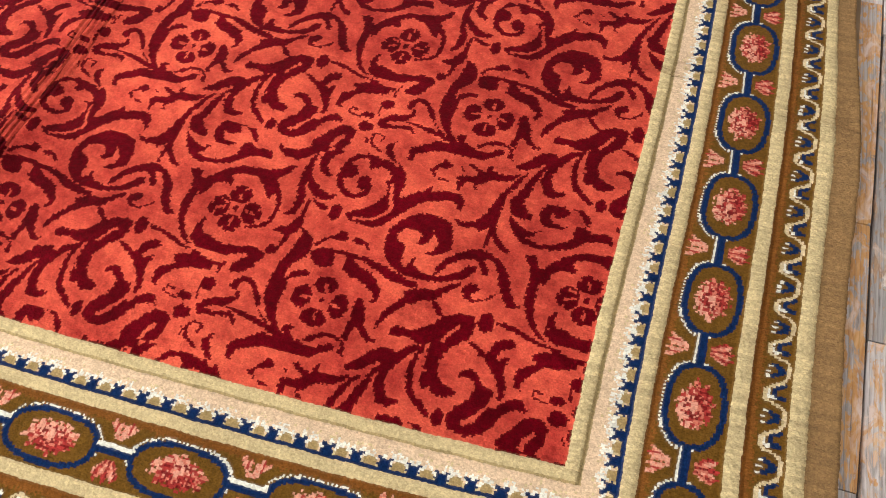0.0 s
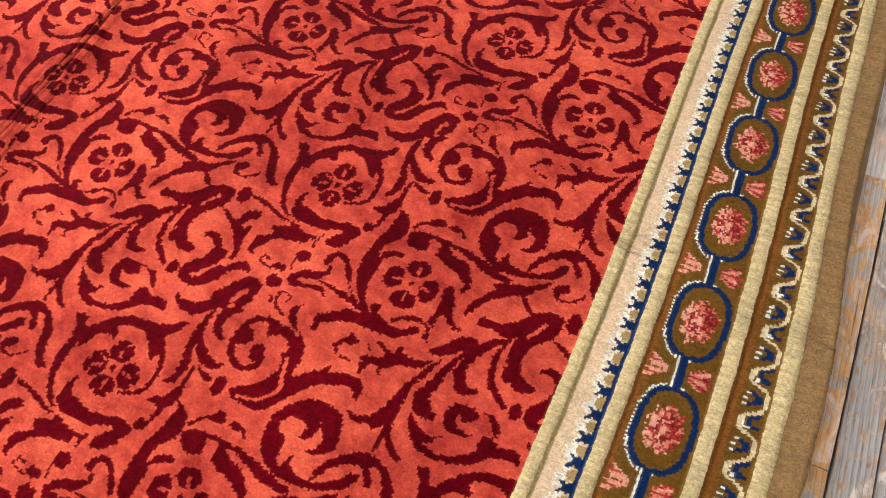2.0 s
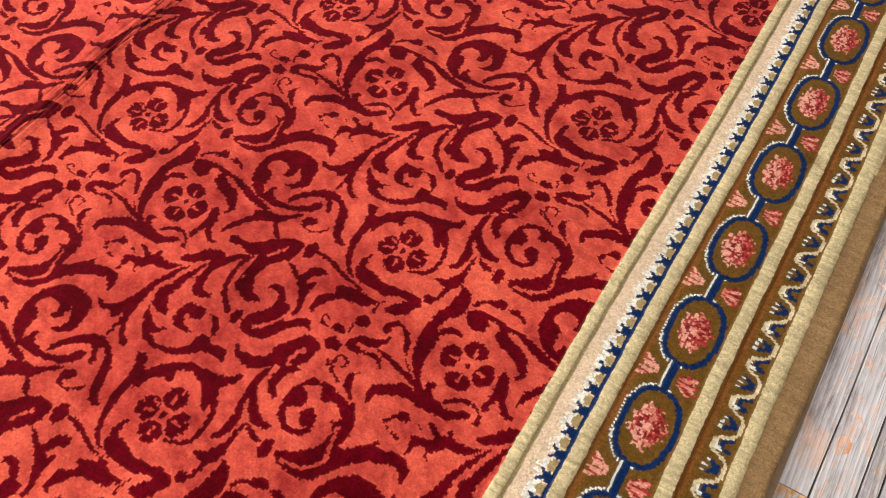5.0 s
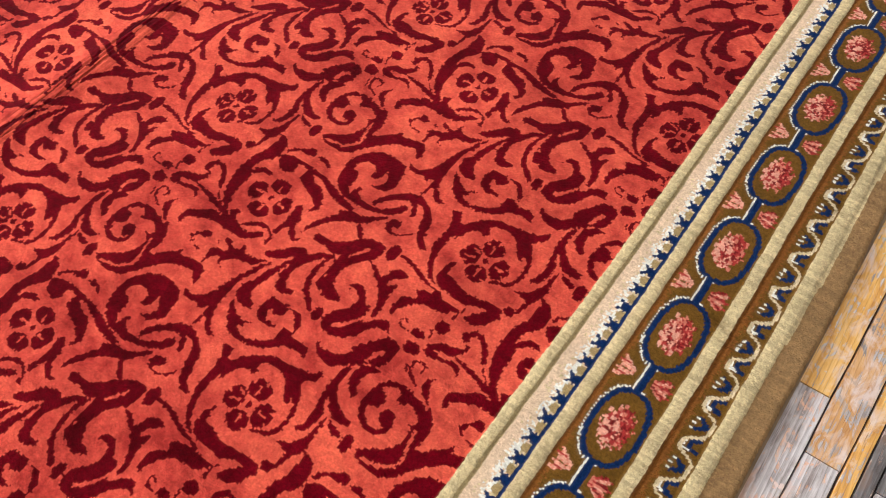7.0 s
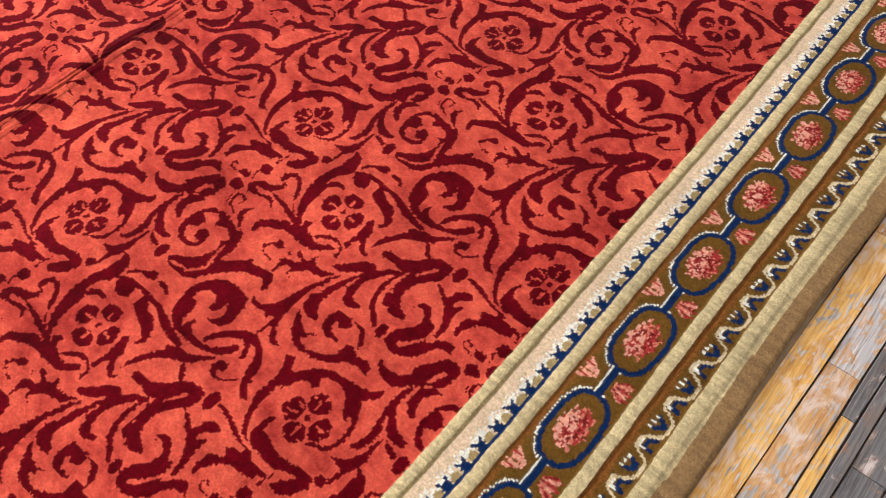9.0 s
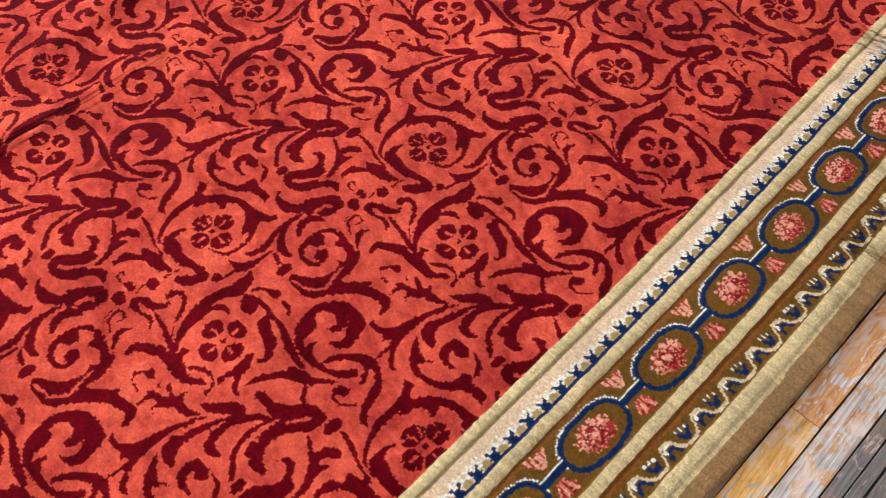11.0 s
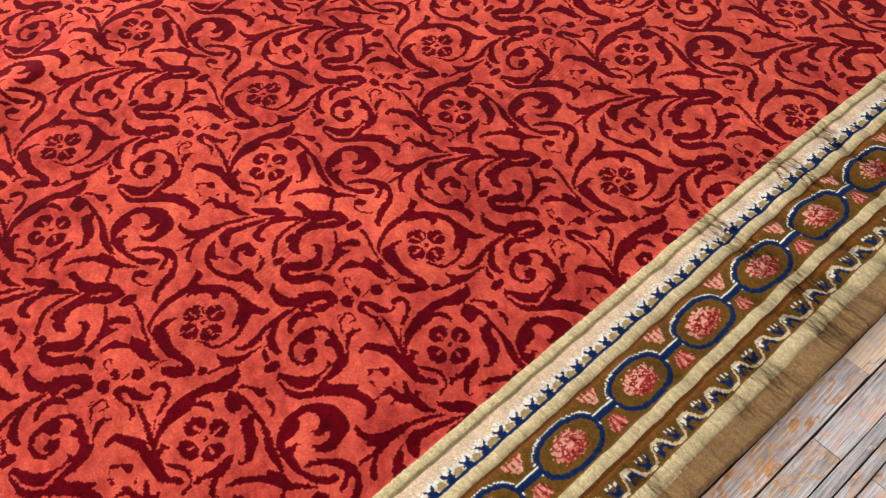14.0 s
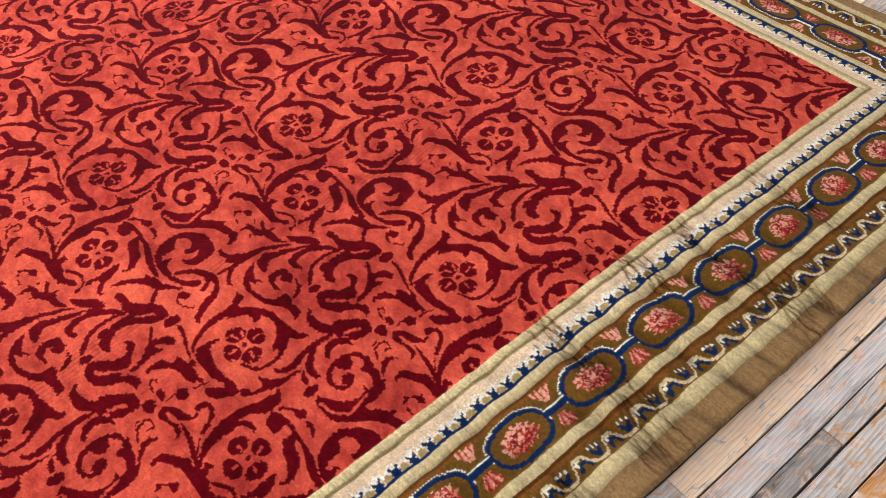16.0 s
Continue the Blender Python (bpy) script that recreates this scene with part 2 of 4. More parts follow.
# how the hand-made carpet is pulled out of true, in millimetres: slow waves along it, and the same growing across it
PULL_ACROSS = [-0.5, 4.8, -5.7, -5.6, 2.6, -3.7, -1.5, -2.7, -2.2, -1.0, -0.2, -0.4, 0.1, 0.1, -0.4, -3.0, 1.1, -2.6, 2.5, -2.4, 4.8, -1.3, 3.3, 0.6, -1.8, -0.8, 4.9, -15.7, 21.4, 2.2, -2.3, -3.8, -3.4]
PULL_ALONG = [-3.6, 3.5, -4.6, -1.1, -2.7, 6.1, -6.5, 3.7, 5.7, -2.9, 4.8, -0.1, -0.7, 0.6, 0.1, 0.8, -3.9, 4.6, 0.1, 13.8, -7.5, 4.5, -7.3, 0.7, 1.5, -3.4, 11.9, -12.6, 14.2, 0.4, 6.1, 2.6, -1.9]


def pulled(x, y):
    """Where a point of the regular design lies on the floor."""
    s = np.clip(x, -1.5, 0.3) + 0.6
    waves = [np.ones_like(y)]
    for k in range(1, 8):
        waves += [np.sin(1.05 * k * y), np.cos(1.05 * k * y)]
    terms = waves + [s * w for w in waves[:11]] + [s * s * w for w in waves[:7]]
    dx = sum(c * t for c, t in zip(PULL_ACROSS, terms)) / 1000
    dy = sum(c * t for c, t in zip(PULL_ALONG, terms)) / 1000
    return x + dx, y + dy


BOARD_FOOT, BOARD_UP = np.array([33, -309]), np.array([-0.341, 0.940])


class Chart:
    """The scrolling vine, drawn on one board in millimetres from the middle of a flower; one repeat of it is cut out and laid over the field."""
    LOW, GRID = np.array([-320.0, -420.0]), 1.25

    def __init__(self):
        self.board = np.zeros((960, 720), bool)

    def window(self, low, high):
        i0, j0 = np.maximum(((np.array(low) - self.LOW) / self.GRID).astype(int) - 1, 0)
        i1, j1 = np.minimum(((np.array(high) - self.LOW) / self.GRID).astype(int) + 2, self.board.shape)
        part_of = (slice(i0, i1), slice(j0, j1))
        gx, gy = np.meshgrid(self.LOW[0] + (np.arange(i0, i1) + 0.5) * self.GRID, self.LOW[1] + (np.arange(j0, j1) + 0.5) * self.GRID, indexing="ij")
        return part_of, gx, gy

    def fill(self, ink, *points):
        p = np.array(points, float)
        where, gx, gy = self.window(p.min(0), p.max(0))
        inside = np.zeros(gx.shape, bool)
        for (x0, y0), (x1, y1) in zip(p, np.roll(p, -1, 0)):
            if y0 != y1:
                inside ^= ((y0 > gy) != (y1 > gy)) & (gx < (x1 - x0) * (gy - y0) / (y1 - y0) + x0)
        self.board[where][inside] = ink

    def oval(self, ink, centre, radii):
        c, r = np.array(centre, float), np.array(radii, float)
        where, gx, gy = self.window(c - r, c + r)
        self.board[where][((gx - c[0]) / r[0]) ** 2 + ((gy - c[1]) / r[1]) ** 2 < 1] = ink

    def stroke(self, ink, *points):
        p = np.array(points, float)
        for (x0, y0, w0), (x1, y1, w1) in zip(p[:-1], p[1:]):
            for t in np.linspace(0, 1, max(2, int(np.hypot(x1 - x0, y1 - y0) / 2))):
                w = (w0 + (w1 - w0) * t) / 2
                self.oval(ink, (x0 + (x1 - x0) * t, y0 + (y1 - y0) * t), (w, w))

    def read(self, x, y):
        """Steps back by whole repeats until the point lies on the part of the board that was drawn in full."""
        a, b = REPEAT[:, 0] * 1000, REPEAT[:, 1] * 1000
        basis = np.linalg.inv(np.stack([a, BOARD_UP], 1))
        at = np.stack([(x - FLOWER[0]) * 1000, (y - FLOWER[1]) * 1000], -1) - BOARD_FOOT
        at = at - np.floor((at @ basis.T)[..., 1:] / (basis @ b)[1]) * b
        at = at - np.floor((at @ basis.T)[..., :1]) * a + BOARD_FOOT
        n = np.clip(((at - self.LOW) / self.GRID).astype(int), 0, np.array(self.board.shape) - 1)
        return self.board[n[..., 0], n[..., 1]]


def vine_chart():
    """The damask vine: leaves and blobs in dark yarn, with slits, veins and twisted stems left light."""
    chart = Chart()
    chart.fill(True, (-123, 158), (-126, 180), (-119, 200), (-106, 212), (-92, 221), (-69, 217), (-50, 205), (-32, 185), (-28, 171), (-31, 162), (-42, 176), (-54, 193), (-70, 200), (-87, 206), (-74, 195), (-71, 186), (-79, 178), (-94, 172), (-104, 182), (-105, 170), (-94, 157), (-78, 155), (-66, 156), (-77, 147), (-95, 145), (-110, 147))
    chart.fill(True, (-55, 147), (-52, 160), (-36, 162), (-23, 153), (-2, 156), (15, 155), (22, 131), (11, 135), (-7, 135), (-28, 130), (-40, 116), (-59, 103), (-86, 94), (-123, 92), (-148, 101), (-165, 118), (-180, 142), (-184, 165), (-175, 162), (-157, 145), (-134, 133), (-112, 135), (-124, 124), (-134, 112), (-119, 102), (-98, 104), (-71, 115), (-55, 129))
    chart.fill(True, (-147, 266), (-133, 240), (-116, 228), (-102, 231), (-88, 248), (-110, 247), (-125, 255), (-131, 274), (-133, 295), (-151, 290))
    chart.fill(True, (-91, 290), (-75, 262), (-55, 243), (-36, 229), (-32, 233), (-47, 248), (-65, 264), (-82, 293))
    chart.oval(True, (-16, 234), (12, 12))
    chart.fill(True, (3, 224), (-1, 245), (12, 267), (35, 288), (58, 294), (71, 279), (91, 276), (105, 288), (125, 283), (128, 272), (108, 268), (93, 256), (88, 238), (72, 226), (62, 210), (45, 207), (23, 207))
    chart.stroke(False, (29, 228, 11), (45, 236, 8), (57, 250, 7), (64, 264, 7), (74, 276, 7))
    chart.fill(True, (18, 173), (23, 179), (32, 169), (66, 173), (83, 185), (92, 205), (104, 224), (114, 241), (126, 256), (143, 263), (164, 261), (172, 246), (175, 225), (169, 205), (155, 189), (143, 178), (137, 162), (140, 145), (154, 128), (146, 122), (130, 132), (119, 145), (117, 163), (121, 179), (107, 178), (97, 165), (86, 155), (74, 147), (54, 148), (34, 154))
    chart.stroke(False, (150, 232, 9), (143, 216, 9))
    chart.stroke(False, (137, 199, 7), (127, 189, 7))
    chart.oval(True, (183, 267), (14, 18))
    chart.stroke(True, (233, 242, 7), (225, 253, 8), (214, 250, 8), (210, 235, 8), (218, 217, 8), (233, 208, 8), (248, 206, 6))
    chart.fill(True, (240, 228), (247, 244), (257, 248), (256, 228), (265, 208), (279, 193), (265, 193), (251, 207), (242, 216))
    chart.stroke(True, (350, 204, 6), (345, 194, 8), (348, 183, 6))
    chart.stroke(True, (362, 178, 6), (377, 176, 5))
    chart.oval(True, (375, 219), (10, 10))
    chart.fill(True, (391, 223), (403, 222), (412, 215), (402, 216))
    chart.fill(True, (401, 156), (396, 181), (399, 197), (414, 207), (433, 220), (448, 228), (447, 243), (451, 255), (462, 240), (474, 236), (497, 239), (488, 228), (475, 214), (460, 206), (445, 198), (437, 188), (431, 179), (443, 168), (430, 172), (425, 188), (414, 186), (406, 175), (405, 161))
    chart.fill(True, (410, 236), (422, 236), (434, 224), (432, 216), (420, 224))
    chart.stroke(True, (493, 189, 15), (503, 217, 12), (518, 243, 9), (536, 263, 6))
    chart.stroke(True, (523, 183, 22), (527, 218, 17), (538, 246, 13), (551, 269, 9))
    chart.fill(True, (504, 168), (514, 183), (525, 198), (532, 185), (533, 164), (546, 148), (565, 139), (554, 130), (536, 129), (523, 133), (511, 141))
    chart.fill(True, (570, 132), (567, 156), (573, 177), (589, 189), (609, 195), (628, 190), (644, 176), (657, 159), (657, 142), (648, 153), (640, 168), (627, 177), (614, 181), (619, 168), (616, 153), (605, 146), (596, 153), (590, 152), (595, 136), (607, 125), (620, 126), (612, 117), (594, 114), (581, 118))
    chart.fill(True, (512, 133), (526, 123), (541, 110), (561, 104), (583, 111), (574, 97), (557, 88), (574, 82), (597, 79), (619, 86), (636, 98), (641, 117), (631, 142), (643, 145), (656, 135), (668, 128), (663, 105), (645, 89), (622, 74), (597, 67), (574, 67), (550, 74), (532, 91), (519, 111))
    chart.fill(True, (547, 255), (559, 222), (573, 207), (589, 208), (604, 227), (601, 229), (586, 222), (575, 234), (565, 260))
    chart.fill(True, (292, 208), (295, 228), (309, 238), (312, 213), (307, 201))
    chart.fill(True, (-140, 76), (-126, 85), (-103, 72), (-98, 53), (-88, 53), (-75, 71), (-58, 88), (-28, 104), (2, 107), (31, 111), (56, 118), (67, 132), (76, 128), (73, 110), (57, 97), (53, 89), (28, 73), (11, 86), (-9, 89), (-26, 86), (-39, 76), (-30, 63), (-34, 51), (-46, 57), (-61, 52), (-69, 42), (-73, 28), (-81, 12), (-90, 5), (-89, -14), (-86, -34), (-78, -57), (-66, -81), (-69, -91), (-81, -76), (-96, -49), (-104, -23), (-109, 4), (-111, 30), (-113, 42), (-123, 59))
    chart.fill(True, (7, 95), (50, 96), (69, 70), (83, 41), (84, 17), (81, -8), (72, -20), (35, -34), (33, -29), (61, -16), (72, -3), (75, 16), (73, 38), (65, 54), (58, 57), (58, 42), (47, 47), (39, 57), (28, 73))
    chart.fill(True, (-54, -82), (-52, -73), (-59, -61), (-55, -47), (-48, -32), (-42, -34), (-45, -48), (-40, -64), (-24, -66), (-6, -73), (14, -78), (30, -74), (47, -74), (62, -67), (80, -69), (95, -73), (99, -87), (90, -99), (87, -111), (77, -122), (66, -129), (49, -131), (42, -123), (50, -109), (63, -95), (70, -89), (57, -87), (39, -94), (28, -101), (7, -101), (-15, -100), (-32, -101), (-44, -95))
    chart.fill(True, (-94, -90), (-84, -93), (-59, -102), (-33, -105), (-18, -109), (-22, -116), (-40, -115), (-63, -110), (-87, -104))
    chart.fill(True, (-72, -136), (-62, -126), (-39, -117), (-20, -114), (-3, -117), (14, -118), (26, -118), (24, -128), (14, -128), (14, -137), (2, -142), (-25, -146), (-41, -155), (-56, -167))
    chart.fill(True, (24, -143), (25, -128), (30, -113), (34, -103), (35, -112), (30, -126), (31, -143))
    chart.oval(True, (23, -167), (15, 14))
    chart.oval(True, (-3, -204), (10, 9))
    chart.stroke(True, (15, -201, 4), (11, -185, 6), (12, -179, 4))
    chart.fill(True, (23, -225), (21, -213), (28, -203), (43, -192), (63, -187), (80, -180), (80, -166), (88, -168), (91, -182), (81, -194), (73, -205), (56, -209), (41, -210), (40, -216), (57, -220), (80, -212), (95, -214), (105, -228), (104, -235), (91, -224), (74, -223), (52, -229), (33, -232))
    chart.fill(True, (63, -161), (62, -151), (71, -140), (79, -133), (97, -134), (112, -145), (125, -163), (133, -182), (129, -190), (119, -177), (108, -157), (96, -146), (86, -143), (80, -149), (80, -160), (75, -168), (67, -166))
    chart.stroke(True, (79, -204, 4), (100, -207, 9), (124, -211, 11), (150, -219, 12), (175, -227, 11), (197, -235, 8))
    chart.stroke(True, (136, -194, 4), (147, -205, 4), (160, -216, 4))
    chart.fill(True, (139, -3), (153, -5), (167, -12), (176, -26), (179, -45), (179, -54), (170, -70), (158, -80), (153, -97), (153, -110), (163, -122), (165, -139), (164, -158), (165, -176), (170, -194), (176, -209), (186, -220), (194, -227), (205, -234), (198, -238), (181, -228), (168, -217), (155, -203), (145, -188), (135, -166), (129, -143), (129, -126), (129, -105), (132, -85), (137, -70), (144, -55), (144, -33), (148, -17))
    chart.fill(True, (156, -117), (158, -103), (171, -92), (185, -91), (198, -95), (197, -102), (181, -104), (168, -113), (163, -120))
    chart.fill(True, (133, 68), (138, 59), (138, 33), (142, 6), (137, -14), (128, -26), (125, -40), (122, -52), (119, -63), (114, -58), (115, -42), (117, -27), (102, -24), (86, -20), (98, -14), (112, -6), (119, 5), (127, 20), (129, 37))
    chart.oval(True, (105, -64), (11, 11))
    chart.fill(True, (97, 157), (108, 179), (111, 160), (110, 139), (112, 125), (125, 108), (144, 92), (163, 85), (179, 85), (175, 73), (158, 68), (141, 70), (125, 82), (110, 104), (111, 89), (123, 71), (125, 50), (121, 33), (116, 21), (102, 14), (94, 19), (104, 27), (108, 45), (106, 66), (99, 89), (95, 111), (95, 132))
    chart.fill(True, (137, 68), (148, 64), (168, 59), (178, 54), (173, 45), (157, 48), (145, 56))
    chart.oval(True, (193, 48), (12, 19))
    chart.fill(True, (171, 107), (164, 131), (165, 154), (171, 174), (184, 191), (200, 200), (218, 196), (235, 195), (255, 190), (272, 180), (283, 150), (270, 158), (254, 170), (240, 172), (225, 162), (217, 167), (218, 178), (205, 186), (191, 179), (179, 168), (196, 161), (204, 147), (199, 135), (179, 126), (185, 112), (198, 100), (216, 98), (228, 107), (230, 116), (223, 109), (213, 114), (206, 127), (210, 140), (221, 146), (233, 139), (241, 119), (239, 103), (226, 90), (204, 87), (187, 92))
    chart.fill(True, (211, 50), (229, 62), (249, 75), (262, 89), (270, 105), (273, 124), (266, 138), (255, 143), (270, 146), (273, 162), (272, 180), (270, 194), (283, 183), (296, 167), (302, 143), (300, 121), (298, 111), (294, 95), (302, 58), (295, 45), (276, 34), (260, 32), (236, 34), (221, 38))
    chart.fill(True, (290, 97), (298, 111), (311, 114), (323, 130), (339, 142), (347, 153), (352, 157), (355, 144), (379, 151), (396, 154), (410, 153), (423, 141), (426, 123), (423, 110), (417, 115), (409, 127), (397, 132), (376, 126), (358, 119), (344, 109), (330, 94), (316, 76), (302, 56))
    chart.stroke(False, (231, 43, 7), (249, 46, 6), (268, 50, 6), (280, 61, 6), (292, 76, 7), (291, 88, 7), (284, 109, 6), (278, 137, 5))
    chart.fill(True, (315, 53), (331, 73), (351, 88), (372, 91), (396, 88), (414, 82), (424, 67), (429, 45), (432, 23), (424, 10), (406, -2), (387, 0), (402, 12), (407, 25), (404, 34), (394, 45), (384, 63), (391, 48), (390, 30), (381, 17), (366, 18), (371, 29), (368, 42), (356, 48), (342, 47), (331, 40), (326, 28), (328, 17), (319, 8), (307, 11), (307, 37))
    chart.fill(True, (310, -6), (307, 11), (328, 17), (343, 12), (350, 3), (351, -13), (352, -30), (362, -40), (366, -30), (369, -18), (376, -14), (377, -27), (388, -38), (404, -41), (424, -41), (443, -35), (457, -24), (467, -13), (471, -4), (482, 1), (489, -4), (489, -14), (479, -29), (462, -42), (432, -52), (407, -57), (386, -58), (366, -57), (347, -51), (330, -39), (317, -23))
    chart.fill(True, (418, -40), (416, -25), (424, -7), (436, 7), (450, 21), (466, 32), (486, 39), (504, 35), (522, 26), (536, 14), (549, -2), (554, -20), (562, -43), (571, -56), (583, -63), (586, -68), (570, -72), (561, -68), (549, -53), (539, -37), (532, -20), (529, -7), (519, 10), (508, 20), (496, 18), (504, 6), (511, -3), (511, -16), (503, -18), (497, -7), (490, 8), (478, 13), (458, 5), (445, -5), (433, -20), (426, -33))
    chart.fill(True, (475, -60), (477, -47), (488, -41), (499, -37), (506, -46), (503, -57), (492, -62), (490, -68), (507, -71), (520, -63), (531, -52), (533, -45), (536, -54), (526, -65), (513, -73), (498, -77), (484, -73))
    chart.fill(True, (363, -122), (370, -110), (380, -99), (374, -88), (387, -81), (407, -73), (427, -71), (445, -59), (458, -49), (472, -42), (468, -53), (462, -60), (449, -71), (442, -84), (429, -93), (415, -98), (401, -106), (388, -115), (376, -128), (369, -139), (357, -160), (349, -174), (347, -157), (352, -137))
    chart.stroke(True, (430, -91, 7), (440, -101, 12), (451, -114, 11), (463, -120, 5))
    chart.fill(True, (180, -47), (190, -39), (208, -33), (223, -33), (246, -33), (270, -36), (293, -37), (312, -41), (332, -47), (352, -55), (374, -61), (402, -68), (397, -77), (372, -77), (354, -74), (338, -71), (319, -61), (302, -53), (283, -46), (266, -47), (251, -45), (236, -42), (225, -44), (230, -57), (229, -71), (215, -77), (198, -74), (188, -65))
    chart.fill(True, (251, -45), (266, -47), (277, -55), (288, -61), (306, -65), (320, -74), (328, -88), (336, -98), (337, -114), (332, -124), (325, -129), (319, -124), (327, -117), (323, -108), (310, -99), (299, -92), (286, -87), (272, -84), (262, -77), (250, -71), (251, -62))
    chart.fill(True, (181, -31), (187, -19), (201, -9), (215, -1), (222, 9), (232, 8), (240, -1), (238, -10), (224, -15), (208, -13), (195, -23), (188, -36))
    chart.fill(True, (245, -6), (259, 3), (275, -2), (288, -15), (284, -20), (272, -10), (259, -12))
    chart.oval(True, (236, -111), (23, 18))
    chart.oval(True, (200, -144), (19, 24))
    chart.oval(True, (272, -148), (18, 25))
    chart.oval(True, (236, -181), (25, 18))
    chart.oval(False, (237, -144), (13, 15))
    chart.oval(True, (237, -144), (5, 6))
    chart.stroke(False, (237, -110, 6), (240, -123, 6))
    chart.stroke(False, (201, -145, 6), (214, -143, 6))
    chart.stroke(False, (255, -128, 4), (260, -124, 4))
    chart.stroke(False, (260, -147, 6), (273, -150, 5))
    chart.stroke(False, (236, -168, 5), (236, -181, 5))
    chart.stroke(False, (212, -120, 6), (220, -129, 4))
    chart.stroke(False, (211, -169, 4), (219, -163, 4))
    chart.stroke(False, (255, -165, 5), (261, -169, 4))
    chart.fill(True, (296, -132), (302, -120), (312, -127), (323, -145), (327, -159), (328, -171), (340, -184), (350, -194), (358, -188), (357, -198), (343, -202), (332, -195), (317, -179), (310, -191), (310, -211), (302, -210), (295, -201), (300, -191), (301, -170), (299, -151))
    chart.fill(True, (230, -229), (238, -221), (246, -213), (259, -206), (273, -201), (287, -205), (297, -209), (306, -217), (311, -230), (314, -241), (306, -240), (300, -236), (303, -223), (295, -214), (282, -210), (267, -213), (254, -220), (241, -230))
    chart.fill(True, (113, -294), (110, -278), (112, -266), (123, -258), (140, -247), (148, -240), (156, -234), (167, -234), (179, -237), (195, -235), (197, -227), (190, -217), (190, -211), (204, -205), (211, -208), (206, -216), (214, -228), (231, -231), (244, -237), (260, -236), (268, -230), (276, -223), (287, -223), (293, -226), (286, -237), (278, -241), (265, -251), (257, -258), (241, -258), (226, -259), (210, -259), (193, -258), (177, -257), (162, -261), (149, -268), (135, -274), (124, -282), (126, -296), (121, -300))
    chart.fill(True, (168, -321), (163, -308), (172, -298), (181, -287), (185, -278), (195, -277), (205, -286), (201, -295), (191, -297), (182, -296), (175, -305), (174, -316))
    chart.fill(True, (175, -323), (183, -324), (193, -324), (191, -330), (182, -330))
    chart.fill(True, (217, -336), (216, -321), (220, -312), (228, -304), (247, -300), (260, -294), (253, -288), (243, -284), (232, -274), (241, -271), (254, -277), (267, -283), (273, -279), (271, -271), (280, -262), (282, -274), (291, -278), (307, -278), (321, -275), (334, -269), (340, -270), (332, -278), (325, -287), (317, -293), (305, -295), (298, -298), (288, -297), (276, -309), (268, -315), (258, -323), (258, -336), (250, -339), (245, -335), (246, -324), (242, -320), (234, -325), (227, -329), (223, -337))
    chart.fill(True, (220, -285), (231, -290), (232, -296), (224, -292))
    chart.stroke(True, (307, -362, 12), (312, -344, 13), (326, -317, 16), (332, -300, 14), (339, -281, 9), (350, -265, 7))
    chart.stroke(True, (341, -366, 19), (347, -348, 19), (353, -323, 20), (359, -295, 18), (367, -273, 14), (374, -250, 8), (384, -234, 6))
    chart.fill(True, (318, -258), (327, -246), (340, -235), (350, -220), (361, -210), (379, -202), (392, -202), (396, -210), (403, -206), (411, -196), (422, -188), (433, -182), (443, -182), (434, -194), (421, -209), (412, -222), (405, -234), (399, -246), (397, -258), (400, -273), (404, -285), (413, -291), (430, -289), (433, -294), (426, -302), (416, -307), (401, -308), (390, -303), (385, -288), (378, -277), (380, -266), (383, -251), (382, -234), (367, -244), (355, -252), (338, -259), (326, -260))
    chart.stroke(False, (330, -339, 5), (334, -312, 5))
    chart.stroke(False, (343, -301, 5), (345, -292, 5))
    chart.stroke(False, (348, -287, 5), (350, -278, 5))
    chart.stroke(False, (354, -274, 5), (355, -266, 5))
    chart.stroke(False, (360, -264, 5), (362, -255, 5))
    chart.stroke(False, (336, -277, 4), (340, -270, 4))
    chart.stroke(False, (345, -266, 4), (350, -256, 4))
    chart.stroke(False, (355, -255, 4), (364, -244, 4))
    chart.stroke(False, (369, -243, 4), (377, -233, 4))
    chart.stroke(True, (443, -182, 8), (436, -203, 9), (433, -226, 12), (437, -248, 12), (441, -263, 12), (449, -277, 12), (462, -287, 13), (475, -299, 12), (482, -305, 8))
    chart.fill(True, (375, -165), (385, -156), (399, -158), (417, -157), (433, -148), (448, -134), (455, -124), (467, -114), (483, -105), (502, -104), (516, -106), (518, -119), (517, -136), (513, -152), (505, -157), (498, -164), (489, -174), (482, -185), (478, -198), (462, -196), (451, -188), (453, -173), (440, -180), (424, -180), (410, -174), (392, -177), (380, -178))
    chart.fill(True, (451, -188), (475, -189), (478, -198), (478, -216), (486, -234), (496, -244), (517, -251), (519, -257), (510, -264), (496, -268), (480, -266), (474, -254), (467, -261), (458, -258), (453, -247), (452, -227), (451, -207))
    chart.stroke(False, (469, -165, 5), (478, -151, 6), (486, -138, 7), (491, -132, 8))
    chart.stroke(False, (456, -227, 5), (457, -229, 5))
    chart.fill(True, (512, -155), (521, -153), (536, -159), (550, -170), (557, -156), (558, -147), (570, -134), (586, -131), (597, -140), (589, -148), (576, -157), (569, -173), (576, -177), (585, -165), (592, -165), (590, -182), (590, -197), (597, -223), (599, -241), (594, -251), (588, -247), (586, -230), (578, -212), (565, -195), (550, -181), (532, -169))
